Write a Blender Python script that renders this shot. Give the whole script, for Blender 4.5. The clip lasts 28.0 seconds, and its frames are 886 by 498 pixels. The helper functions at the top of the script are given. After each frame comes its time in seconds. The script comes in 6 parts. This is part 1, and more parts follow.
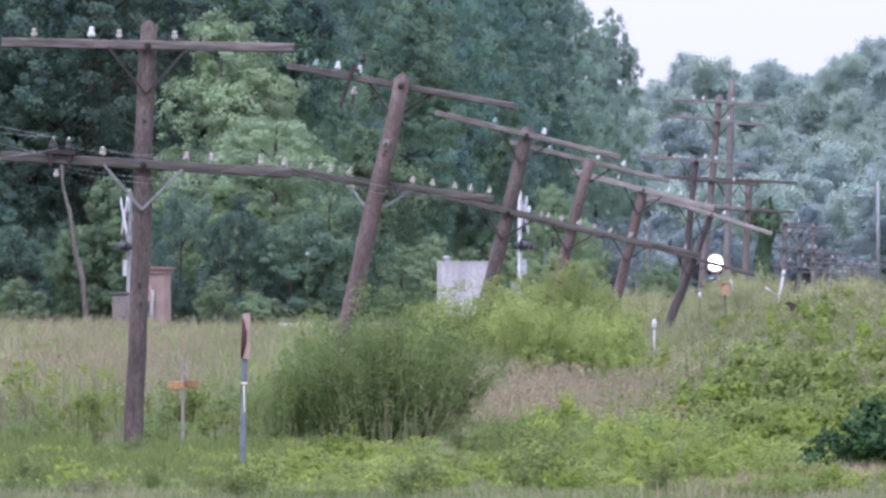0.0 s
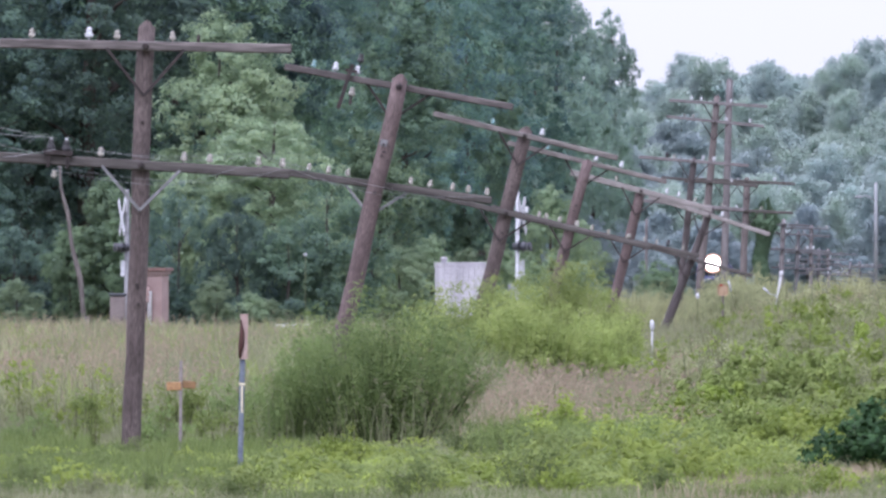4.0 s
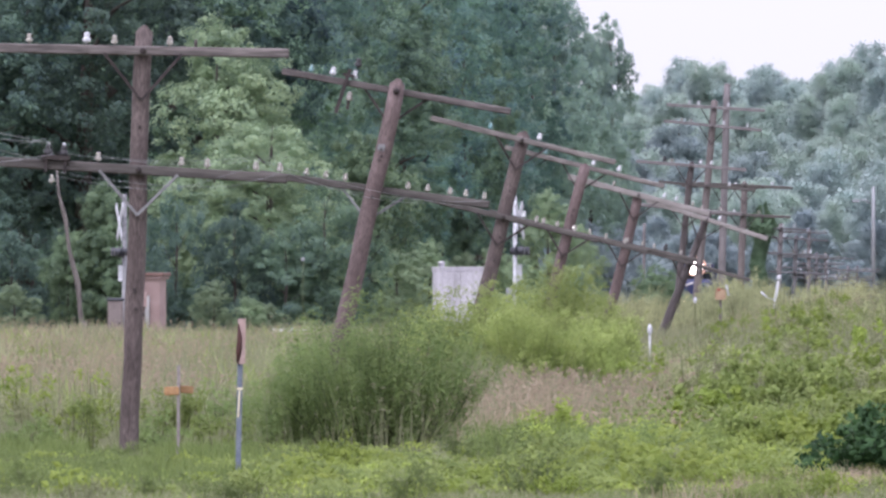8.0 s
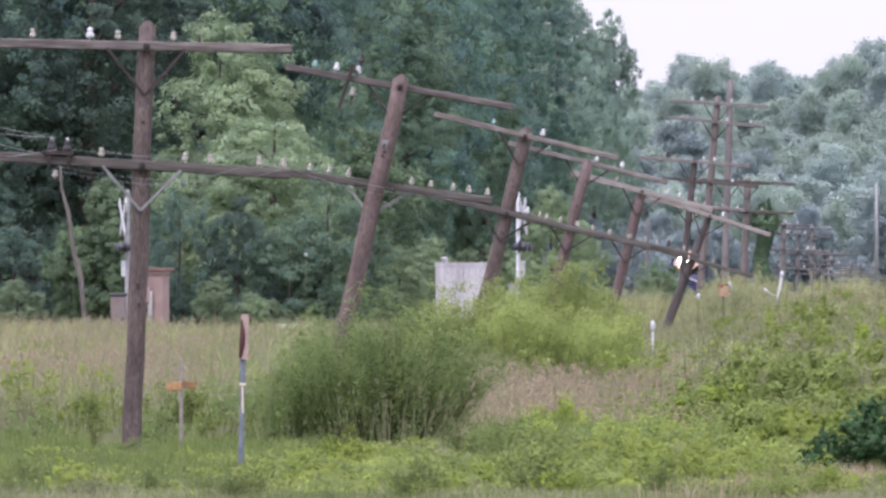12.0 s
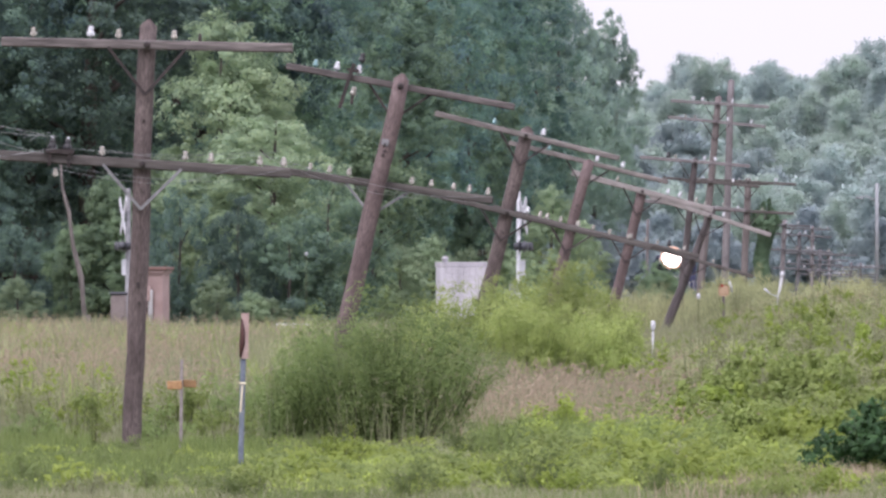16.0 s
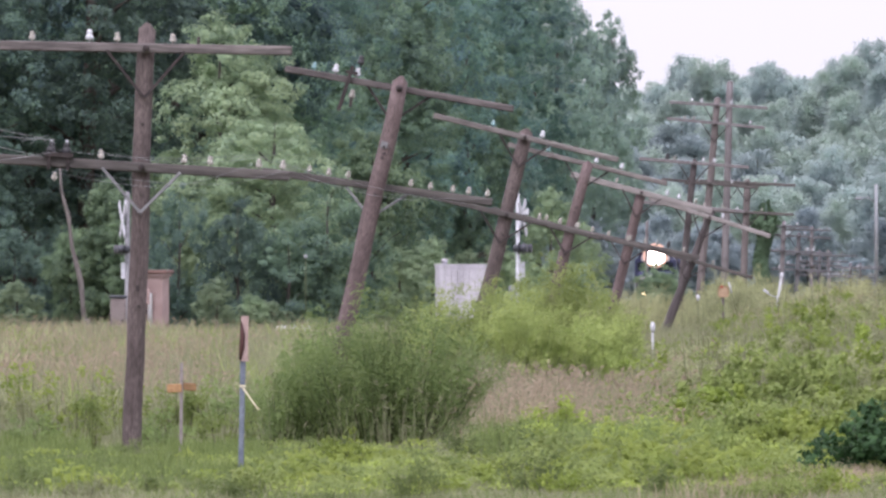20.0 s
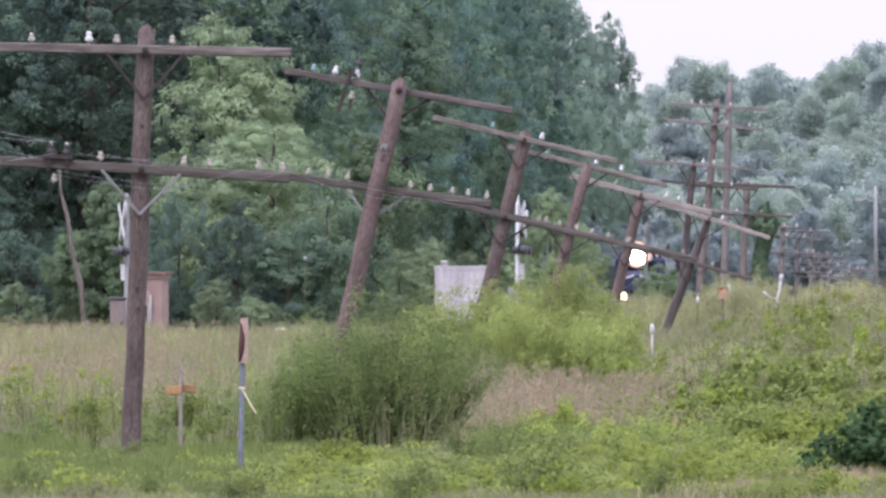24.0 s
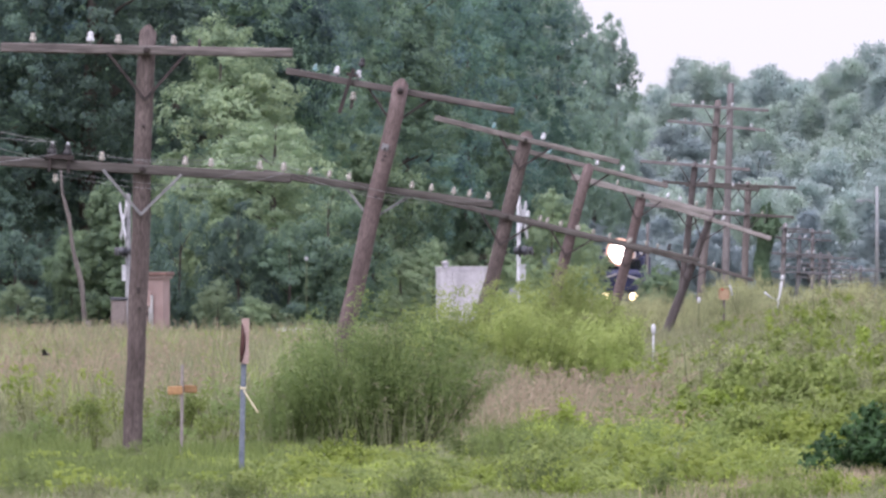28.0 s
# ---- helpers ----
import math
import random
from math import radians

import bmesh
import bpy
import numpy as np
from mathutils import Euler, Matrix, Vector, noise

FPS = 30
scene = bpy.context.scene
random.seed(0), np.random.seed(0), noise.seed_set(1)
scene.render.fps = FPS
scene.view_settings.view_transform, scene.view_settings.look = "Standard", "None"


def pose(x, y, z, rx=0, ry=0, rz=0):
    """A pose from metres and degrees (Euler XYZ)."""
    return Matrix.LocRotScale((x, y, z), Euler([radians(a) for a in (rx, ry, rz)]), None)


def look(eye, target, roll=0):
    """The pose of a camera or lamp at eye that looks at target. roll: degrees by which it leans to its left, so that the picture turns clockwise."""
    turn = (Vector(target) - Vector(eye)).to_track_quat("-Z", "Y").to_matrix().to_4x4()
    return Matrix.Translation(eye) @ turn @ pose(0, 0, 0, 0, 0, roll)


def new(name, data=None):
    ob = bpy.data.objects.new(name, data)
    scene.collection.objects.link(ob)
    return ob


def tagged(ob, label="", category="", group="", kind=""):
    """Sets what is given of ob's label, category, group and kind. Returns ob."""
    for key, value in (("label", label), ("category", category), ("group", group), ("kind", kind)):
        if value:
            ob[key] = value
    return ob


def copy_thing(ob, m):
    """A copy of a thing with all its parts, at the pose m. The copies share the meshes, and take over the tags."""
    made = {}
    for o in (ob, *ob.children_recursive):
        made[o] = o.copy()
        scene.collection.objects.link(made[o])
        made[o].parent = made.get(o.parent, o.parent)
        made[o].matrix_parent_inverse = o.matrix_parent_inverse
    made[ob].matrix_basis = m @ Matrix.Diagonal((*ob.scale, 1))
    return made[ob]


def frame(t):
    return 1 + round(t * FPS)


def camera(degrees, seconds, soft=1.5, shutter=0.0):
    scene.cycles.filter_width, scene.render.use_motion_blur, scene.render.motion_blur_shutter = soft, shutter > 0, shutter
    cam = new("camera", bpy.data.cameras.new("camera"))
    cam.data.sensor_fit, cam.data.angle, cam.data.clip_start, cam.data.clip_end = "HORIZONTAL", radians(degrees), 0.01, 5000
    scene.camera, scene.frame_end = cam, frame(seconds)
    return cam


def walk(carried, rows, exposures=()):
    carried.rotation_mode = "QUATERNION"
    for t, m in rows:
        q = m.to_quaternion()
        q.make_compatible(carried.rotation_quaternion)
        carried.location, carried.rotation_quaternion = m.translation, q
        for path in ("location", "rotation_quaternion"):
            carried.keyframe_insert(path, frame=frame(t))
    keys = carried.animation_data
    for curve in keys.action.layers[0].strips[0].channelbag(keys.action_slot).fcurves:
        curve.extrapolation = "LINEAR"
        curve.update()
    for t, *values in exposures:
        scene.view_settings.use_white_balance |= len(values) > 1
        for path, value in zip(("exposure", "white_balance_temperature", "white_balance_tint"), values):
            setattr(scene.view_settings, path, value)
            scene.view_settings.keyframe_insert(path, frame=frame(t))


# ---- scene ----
# One telephoto view along an abandoned pole line beside a railway. x: right, y: away from the camera, z: up.
import functools

EYE_HEIGHT = 1.8
TILT = 0.1217
cam = camera(3.6, 28.0, soft=2.7)
# seconds, then small changes of tilt, turn and lean in degrees
SHAKE = [
    (0, -0.0050, 0.0061, -0.024), (0.5, -0.0038, 0.0052, -0.033), (1, -0.0027, 0.0082, -0.052), (1.5, -0.0045, 0.0053, -0.076),
    (2, -0.0044, 0.0055, -0.028), (2.5, -0.0045, 0.0067, -0.001), (3, -0.0043, 0.0067, -0.012), (3.5, -0.0056, 0.0007, -0.016),
    (5.5, 0.0209, -0.0188, -0.027), (6, 0.0196, -0.0190, -0.065), (6.5, 0.0234, -0.0236, -0.032), (7, 0.0227, -0.0226, -0.038),
    (7.5, 0.0215, -0.0193, -0.069), (8, 0.0167, -0.0126, -0.062), (8.5, 0.0118, -0.0119, -0.114), (9, 0.0102, -0.0123, -0.043),
    (9.5, 0.0074, -0.0065, -0.069), (10, 0.0049, -0.0040, -0.063), (10.5, 0.0018, -0.0013, -0.007), (11, 0.0000, 0.0000, 0.000),
    (11.5, -0.0002, -0.0009, -0.031), (12, -0.0005, -0.0001, 0.025), (12.5, -0.0013, -0.0000, 0.008), (14.5, -0.0011, -0.0007, 0.028),
    (15, -0.0007, 0.0012, 0.042), (15.5, -0.0013, 0.0007, 0.088), (16, -0.0028, 0.0013, 0.141), (16.5, -0.0001, 0.0005, 0.075),
    (17, 0.0020, -0.0024, 0.175), (17.5, -0.0005, -0.0027, 0.060), (18, -0.0010, -0.0011, 0.081), (18.5, -0.0012, -0.0002, 0.097),
    (19, -0.0015, 0.0015, 0.063), (19.5, 0.0017, 0.0031, 0.019), (20, 0.0062, -0.0011, -0.056), (20.5, 0.0087, -0.0024, -0.067),
    (21, 0.0114, -0.0025, -0.013), (21.5, 0.0111, -0.0034, -0.041), (23.5, 0.0115, -0.0046, -0.074), (24, 0.0135, -0.0030, -0.059),
    (24.5, 0.0135, 0.0007, -0.022), (25, 0.0139, 0.0014, -0.050), (25.5, 0.0145, 0.0020, -0.056), (26, 0.0140, 0.0023, -0.044),
    (26.5, 0.0154, 0.0027, -0.067), (27, 0.0140, 0.0006, 0.008), (27.5, 0.0157, 0.0003, 0.006), (28, 0.0154, 0.0020, -0.023),
]
walk(cam, [(t, pose(0, 0, EYE_HEIGHT, 90 + TILT + up, 0, left) @ pose(0, 0, 0, 0, 0, lean)) for t, up, left, lean in SHAKE],
     exposures=[(0, 0.24, 5680, 22), (3.5, 0.24, 5750, 22), (8, 0.24, 6060, 22), (12, 0.24, 6210, 22), (15, 0.24, 6300, 22), (28, 0.24, 6210, 23)])

# ---- world and light ----
world = bpy.data.worlds.new("overcast_sky")
scene.world = world
world.use_nodes = True
wn, wl = world.node_tree.nodes, world.node_tree.links
wn.clear()
sky = wn.new("ShaderNodeTexSky")
sky.sky_type = "NISHITA"
sky.sun_disc = False
sky.sun_elevation = radians(48)
sky.sun_rotation = radians(215)
sky.air_density, sky.dust_density, sky.ozone_density = 1.0, 4.0, 1.0
grey = wn.new("ShaderNodeHueSaturation")
grey.inputs["Saturation"].default_value = 0.3
# cloud layer: brightest overhead, as under an overcast sky
geo = wn.new("ShaderNodeTexCoord")
split = wn.new("ShaderNodeSeparateXYZ")
wl.new(geo.outputs["Generated"], split.inputs[0])
rise = wn.new("ShaderNodeMix")
rise.data_type = "RGBA"
rise.inputs[6].default_value = (6.05, 6.1, 6.42, 1.0)
rise.inputs[7].default_value = (14.4, 14.1, 15.1, 1.0)
wl.new(split.outputs["Z"], rise.inputs[0])
cover = wn.new("ShaderNodeMix")
cover.data_type = "RGBA"
cover.inputs[0].default_value = 0.85
wl.new(rise.outputs[2], cover.inputs[7])
back = wn.new("ShaderNodeBackground")
back.inputs["Strength"].default_value = 0.15
wout = wn.new("ShaderNodeOutputWorld")
wl.new(sky.outputs[0], grey.inputs["Color"])
wl.new(grey.outputs[0], cover.inputs[6])
wl.new(cover.outputs[2], back.inputs["Color"])
wl.new(back.outputs[0], wout.inputs["Surface"])

sun = new("sun", bpy.data.lights.new("sun", "SUN"))
sun.data.energy, sun.data.angle, sun.data.color = 1.5, radians(25), (1.0, 0.97, 0.92)
sun.matrix_basis = look((-30, -45, 62), (0, 0, 0))


# ---- materials ----
def material(name):
    m = bpy.data.materials.new(name)
    m.use_nodes = True
    n, l = m.node_tree.nodes, m.node_tree.links
    n.clear()
    return m, n, l, n.new("ShaderNodeOutputMaterial")


def mix_color(n, l, fac, a, b, mode="MIX"):
    x = n.new("ShaderNodeMix")
    x.data_type, x.blend_type = "RGBA", mode
    for i, v in ((0, fac), (6, a), (7, b)):
        if isinstance(v, (int, float)):
            x.inputs[i].default_value = v
        elif isinstance(v, tuple):
            x.inputs[i].default_value = (*v, 1.0)
        else:
            l.new(v, x.inputs[i])
    return x.outputs[2]


def noise_fac(n, l, scale, detail=3.0, lo=0.35, hi=0.65, stretch=(1, 1, 1), space="Object"):
    tc, mp, nz, mr = (n.new("ShaderNode" + k) for k in ("TexCoord", "Mapping", "TexNoise", "MapRange"))
    mp.inputs["Scale"].default_value = stretch
    nz.inputs["Scale"].default_value, nz.inputs["Detail"].default_value = scale, detail
    mr.inputs["From Min"].default_value, mr.inputs["From Max"].default_value = lo, hi
    l.new(tc.outputs[space], mp.inputs["Vector"])
    l.new(mp.outputs[0], nz.inputs["Vector"])
    l.new(nz.outputs[0], mr.inputs["Value"])
    return mr.outputs[0]


def leafy(name, dark, light, translucent=0.3, patch=0.5, rough=0.65, clumpy=0.0, clump_scale=3.0, vary=0.2, gloss=0.25):
    """Leaves or blades: each piece its own shade, with broader patches over the whole plant."""
    m, n, l, out = material(name)
    geo, info = n.new("ShaderNodeNewGeometry"), n.new("ShaderNodeObjectInfo")
    share = geo.outputs["Random Per Island"]
    if clumpy:
        blend = n.new("ShaderNodeMix")
        blend.inputs[0].default_value = clumpy
        l.new(share, blend.inputs[2])
        l.new(noise_fac(n, l, clump_scale, 2.0, 0.32, 0.68), blend.inputs[3])
        share = blend.outputs[0]
    c = mix_color(n, l, share, dark, light)
    mid = tuple((a + b) / 2 for a, b in zip(dark, light))
    c = mix_color(n, l, noise_fac(n, l, patch), c, mix_color(n, l, 0.5, c, tuple(min(1, v * 1.6) for v in mid)))
    tone = n.new("ShaderNodeHueSaturation")
    mr = n.new("ShaderNodeMapRange")
    mr.inputs["To Min"].default_value, mr.inputs["To Max"].default_value = 1 - vary, 1 + vary
    l.new(info.outputs["Random"], mr.inputs["Value"])
    l.new(mr.outputs[0], tone.inputs["Value"])
    l.new(c, tone.inputs["Color"])
    c = tone.outputs[0]
    p, tr, mx = n.new("ShaderNodeBsdfPrincipled"), n.new("ShaderNodeBsdfTranslucent"), n.new("ShaderNodeMixShader")
    p.inputs["Roughness"].default_value = rough
    p.inputs["Specular IOR Level"].default_value = gloss
    l.new(c, p.inputs["Base Color"])
    l.new(c, tr.inputs["Color"])
    mx.inputs[0].default_value = translucent
    l.new(p.outputs[0], mx.inputs[1])
    l.new(tr.outputs[0], mx.inputs[2])
    l.new(mx.outputs[0], out.inputs["Surface"])
    return m


def solid(name, a, b, rough=0.7, metal=0.0, scale=4.0, stretch=(1, 1, 1), bump=0.3, grain=40.0, transmission=0.0, worn=0.45):
    """A surface of two tones at two scales, with fine relief."""
    m, n, l, out = material(name)
    p = n.new("ShaderNodeBsdfPrincipled")
    c = mix_color(n, l, noise_fac(n, l, scale, 4.0, 0.35, 0.65, stretch), a, b)
    fine = noise_fac(n, l, grain, 2.0, 0.3, 0.7, stretch)
    c = mix_color(n, l, fine, c, mix_color(n, l, worn, c, tuple(v * 0.4 for v in a)))
    l.new(c, p.inputs["Base Color"])
    p.inputs["Roughness"].default_value, p.inputs["Metallic"].default_value = rough, metal
    p.inputs["Transmission Weight"].default_value = transmission
    if bump:
        bp = n.new("ShaderNodeBump")
        bp.inputs["Strength"].default_value, bp.inputs["Distance"].default_value = bump, 0.01
        l.new(fine, bp.inputs["Height"])
        l.new(bp.outputs[0], p.inputs["Normal"])
    l.new(p.outputs[0], out.inputs["Surface"])
    return m


def glowing(name, color, strength):
    m, n, l, out = material(name)
    e = n.new("ShaderNodeEmission")
    e.inputs["Color"].default_value, e.inputs["Strength"].default_value = (*color, 1), strength
    l.new(e.outputs[0], out.inputs["Surface"])
    return m


POLE_WOOD = solid("weathered_pole_wood", (0.100, 0.077, 0.075), (0.202, 0.163, 0.158), 0.9, scale=1.5, stretch=(4.5, 4.5, 0.9), grain=15.0, bump=0.6, worn=0.85)
POLE_ROSE = solid("reddish_pole_wood", (0.120, 0.087, 0.087), (0.230, 0.175, 0.173), 0.9, scale=1.5, stretch=(4.5, 4.5, 0.9), grain=15.0, bump=0.6, worn=0.8)
POLE_GREY = solid("greyed_pole_wood", (0.141, 0.120, 0.120), (0.226, 0.200, 0.195), 0.9, scale=1.6, stretch=(6, 6, 0.5), grain=9.0, bump=0.5, worn=0.7)
POLE_SMOKE = solid("smoke_dark_pole_wood", (0.068, 0.058, 0.060), (0.141, 0.122, 0.124), 0.9, scale=1.6, stretch=(6, 6, 0.5), grain=9.0, bump=0.5, worn=0.7)
# far poles fade in haze; that paler grey is put into the wood colour
FAR_WOOD = solid("haze_greyed_far_wood", (0.16, 0.148, 0.155), (0.245, 0.228, 0.236), 0.9, scale=1.6, stretch=(3, 3, 1), grain=9.0, bump=0.3)
FAR_DARK = solid("dark_far_wood", (0.11, 0.112, 0.122), (0.18, 0.18, 0.195), 0.9, scale=1.6, stretch=(3, 3, 1), grain=9.0, bump=0.3)
ARM_WOOD = solid("crossarm_wood", (0.113, 0.100, 0.099), (0.240, 0.215, 0.208), 0.9, scale=2.0, stretch=(0.6, 8, 8), grain=7.0, bump=0.5, worn=0.7)
ARM_GREY = solid("silvered_crossarm_wood", (0.141, 0.128, 0.124), (0.301, 0.275, 0.265), 0.9, scale=2.0, stretch=(0.6, 8, 8), grain=7.0, bump=0.5, worn=0.7)
ARM_PALE = solid("pale_crossarm_wood", (0.244, 0.225, 0.220), (0.376, 0.350, 0.345), 0.9, scale=2.0, stretch=(0.6, 8, 8), grain=7.0, bump=0.5, worn=0.5)
ARM_MID = solid("brown_crossarm_wood", (0.092, 0.080, 0.080), (0.188, 0.168, 0.165), 0.9, scale=2.0, stretch=(0.6, 8, 8), grain=7.0, bump=0.5, worn=0.7)
ARM_DARK = solid("dark_crossarm_wood", (0.066, 0.060, 0.058), (0.136, 0.124, 0.118), 0.9, scale=2.0, stretch=(0.6, 8, 8), grain=7.0, bump=0.5)
IRON = solid("rusty_iron", (0.035, 0.03, 0.032), (0.085, 0.068, 0.066), 0.8, 0.3, scale=12, bump=0.3)
ZINC = solid("galvanised_strap", (0.22, 0.225, 0.24), (0.33, 0.335, 0.35), 0.55, 0.5, scale=10, bump=0.1)
BLACK_IRON = solid("black_rubber_insulator", (0.02, 0.02, 0.025), (0.04, 0.04, 0.045), 0.5, scale=10, bump=0.1)
GLASS_CLEAR = solid("clear_glass_insulator", (0.49, 0.475, 0.43), (0.64, 0.62, 0.57), 0.12, scale=20, bump=0, grain=30, transmission=0.5)
GLASS_WHITE = solid("milky_insulator", (0.60, 0.63, 0.68), (0.74, 0.77, 0.82), 0.15, scale=20, bump=0, grain=30, transmission=0.1)
GLASS_AQUA = solid("aqua_glass_insulator", (0.22, 0.42, 0.44), (0.35, 0.55, 0.58), 0.1, scale=20, bump=0, grain=30, transmission=0.3)
WIRE = solid("weathered_wire", (0.30, 0.32, 0.34), (0.42, 0.44, 0.46), 0.5, 0.4, scale=5, bump=0)
WHITE_PAINT = solid("worn_white_paint", (0.50, 0.52, 0.57), (0.66, 0.68, 0.73), 0.5, scale=3, bump=0.1)
PIPE_WHITE = solid("clean_white_paint", (0.74, 0.75, 0.78), (0.82, 0.82, 0.85), 0.5, scale=3, bump=0.05)
SHED_WHITE = solid("stained_white_siding", (0.45, 0.44, 0.49), (0.66, 0.65, 0.71), 0.6, scale=1.3, stretch=(1, 1, 0.4), bump=0.2)
HUT_TAN = solid("faded_tan_wall", (0.33, 0.235, 0.225), (0.43, 0.32, 0.305), 0.8, scale=1.5, bump=0.3)
HUT_BROWN = solid("grey_brown_cabinet", (0.205, 0.172, 0.168), (0.285, 0.245, 0.238), 0.8, scale=2.0, bump=0.3)
HUT_ROOF = solid("brown_roof_board", (0.16, 0.09, 0.08), (0.24, 0.15, 0.13), 0.8, scale=3)
DARK_GREY = solid("dark_grey_metal", (0.05, 0.055, 0.07), (0.10, 0.105, 0.12), 0.5, 0.3, scale=6, bump=0.1)
LIGHT_GREY = solid("light_grey_metal", (0.30, 0.32, 0.35), (0.40, 0.42, 0.45), 0.5, 0.3, scale=3, bump=0.1)
BLUE_STEEL = solid("blue_grey_steel_post", (0.15, 0.18, 0.24), (0.25, 0.29, 0.35), 0.6, 0.4, scale=6, bump=0.2)
SIGN_BACK = solid("weathered_sign_board", (0.42, 0.30, 0.28), (0.55, 0.42, 0.40), 0.7, scale=5)
SIGN_EDGE = solid("dark_curled_sign_face", (0.06, 0.02, 0.02), (0.10, 0.04, 0.035), 0.7, scale=8)
ORANGE = solid("faded_orange_board", (0.36, 0.20, 0.09), (0.46, 0.27, 0.13), 0.6, scale=8)
PALE_ORANGE = solid("washed_orange_panel", (0.42, 0.29, 0.19), (0.52, 0.38, 0.26), 0.7, scale=8)
RED_DOT = solid("red_reflector", (0.42, 0.06, 0.04), (0.52, 0.09, 0.06), 0.3, scale=8, bump=0)
ORANGE_DARK = solid("dark_orange_board", (0.24, 0.135, 0.06), (0.34, 0.20, 0.09), 0.6, scale=8)
STAKE_GREY = solid("weathered_stake", (0.24, 0.21, 0.21), (0.34, 0.31, 0.31), 0.8, scale=5, bump=0.2)
TAPE = solid("pale_yellow_tape", (0.72, 0.64, 0.42), (0.82, 0.76, 0.58), 0.5, scale=10, bump=0)
BALLAST = solid("ballast_stone", (0.18, 0.17, 0.16), (0.32, 0.30, 0.28), 0.9, scale=8, bump=0.6)
RAIL_STEEL = solid("rail_steel", (0.22, 0.16, 0.13), (0.36, 0.30, 0.27), 0.5, 0.7, scale=6)
TIE_WOOD = solid("sleeper_wood", (0.09, 0.075, 0.065), (0.16, 0.13, 0.11), 0.9, scale=4)
ASPHALT = solid("road_asphalt", (0.045, 0.045, 0.047), (0.07, 0.07, 0.07), 0.9, scale=2)
NAVY = solid("navy_locomotive_paint", (0.018, 0.025, 0.085), (0.03, 0.04, 0.12), 0.4, scale=2, bump=0.05)
LOCO_WHITE = solid("dusty_white_paint", (0.62, 0.60, 0.62), (0.78, 0.76, 0.78), 0.5, scale=2, bump=0.05)
CAB_GLASS = solid("dark_cab_glass", (0.02, 0.025, 0.03), (0.03, 0.035, 0.04), 0.08, scale=2, bump=0)
# headlight bloom put into emission: a white glare disc and a warm halo ring
LAMP_GLARE = glowing("headlight_glare", (1.0, 0.86, 0.76), 14.0)
LAMP_HALO = glowing("headlight_halo", (1.0, 0.62, 0.46), 1.15)
LAMP_DITCH = glowing("ditch_light_glass", (1.0, 0.76, 0.42), 7.0)
BARK = solid("grey_brown_bark", (0.055, 0.048, 0.042), (0.10, 0.088, 0.078), 0.95, scale=3, stretch=(3, 3, 0.6))
DEAD_BARK = solid("bleached_dead_wood", (0.13, 0.118, 0.112), (0.26, 0.235, 0.225), 0.95, scale=3, stretch=(3, 3, 0.8), worn=0.8)
STEM = solid("green_brown_stem", (0.10, 0.118, 0.052), (0.17, 0.18, 0.085), 0.8, scale=6)
WILLOW_STEM = solid("olive_willow_stem", (0.052, 0.066, 0.028), (0.125, 0.135, 0.062), 0.8, scale=6)
FEATHER = solid("black_feather", (0.012, 0.012, 0.014), (0.03, 0.028, 0.03), 0.6, scale=20)
FEATHER_RED = solid("rusty_black_feather", (0.045, 0.024, 0.018), (0.085, 0.042, 0.03), 0.6, scale=20)

# the blue in the dark tone is the woods' haze, put into the colour
OAK_LEAF = leafy("deep_green_haze_tinted_leaf", (0.062, 0.110, 0.162), (0.176, 0.300, 0.188), 0.45, 0.12, clumpy=0.45, clump_scale=0.4, vary=0.34)
UNDER_LEAF = leafy("rich_green_undergrowth_leaf", (0.090, 0.146, 0.124), (0.248, 0.346, 0.180), 0.45, 0.3, clumpy=0.35, clump_scale=0.8)
# deep shade and bluish haze of the woods are put into this colour
SHADE_LEAF = leafy("shade_darkened_tree_leaf", (0.060, 0.098, 0.122), (0.146, 0.228, 0.142), 0.4, 0.12, clumpy=0.4, clump_scale=0.45, vary=0.25)
# dark tone made bluish to hold haze, as in the deep green leaf
ASH_LEAF = leafy("mid_green_haze_tinted_leaf", (0.092, 0.152, 0.170), (0.246, 0.376, 0.200), 0.45, 0.12, clumpy=0.42, clump_scale=0.45, vary=0.3)
# distance haze over the far trees is mixed into this leaf colour
HAZE_LEAF = leafy("haze_tinted_tree_leaf", (0.152, 0.220, 0.252), (0.285, 0.395, 0.262), 0.55, 0.1, clumpy=0.5, clump_scale=0.3, vary=0.25)
BRUSH_LEAF = leafy("grey_olive_brush_leaf", (0.235, 0.262, 0.140), (0.400, 0.420, 0.245), 0.5, 0.5, clumpy=0.5, clump_scale=1.5)
STRAW_BRUSH = leafy("straw_green_brush_leaf", (0.295, 0.315, 0.170), (0.455, 0.465, 0.275), 0.5, 0.5, clumpy=0.5, clump_scale=1.2)
PALE_LEAF = leafy("yellow_green_tree_leaf", (0.124, 0.196, 0.156), (0.312, 0.388, 0.212), 0.42, 0.35, clumpy=0.35, clump_scale=0.6)
# the three hill leaves hold aerial haze in their colour: paler and bluer
FAR_LEAF = leafy("haze_tinted_hill_leaf", (0.350, 0.425, 0.442), (0.392, 0.485, 0.390), 0.85, 0.06, 1.0, clumpy=0.9, clump_scale=0.25, vary=0.06, gloss=0.05)
HILL_DEEP_LEAF = leafy("dim_haze_tinted_hill_leaf", (0.278, 0.338, 0.385), (0.340, 0.415, 0.385), 0.8, 0.06, clumpy=0.7, clump_scale=0.25, vary=0.08)
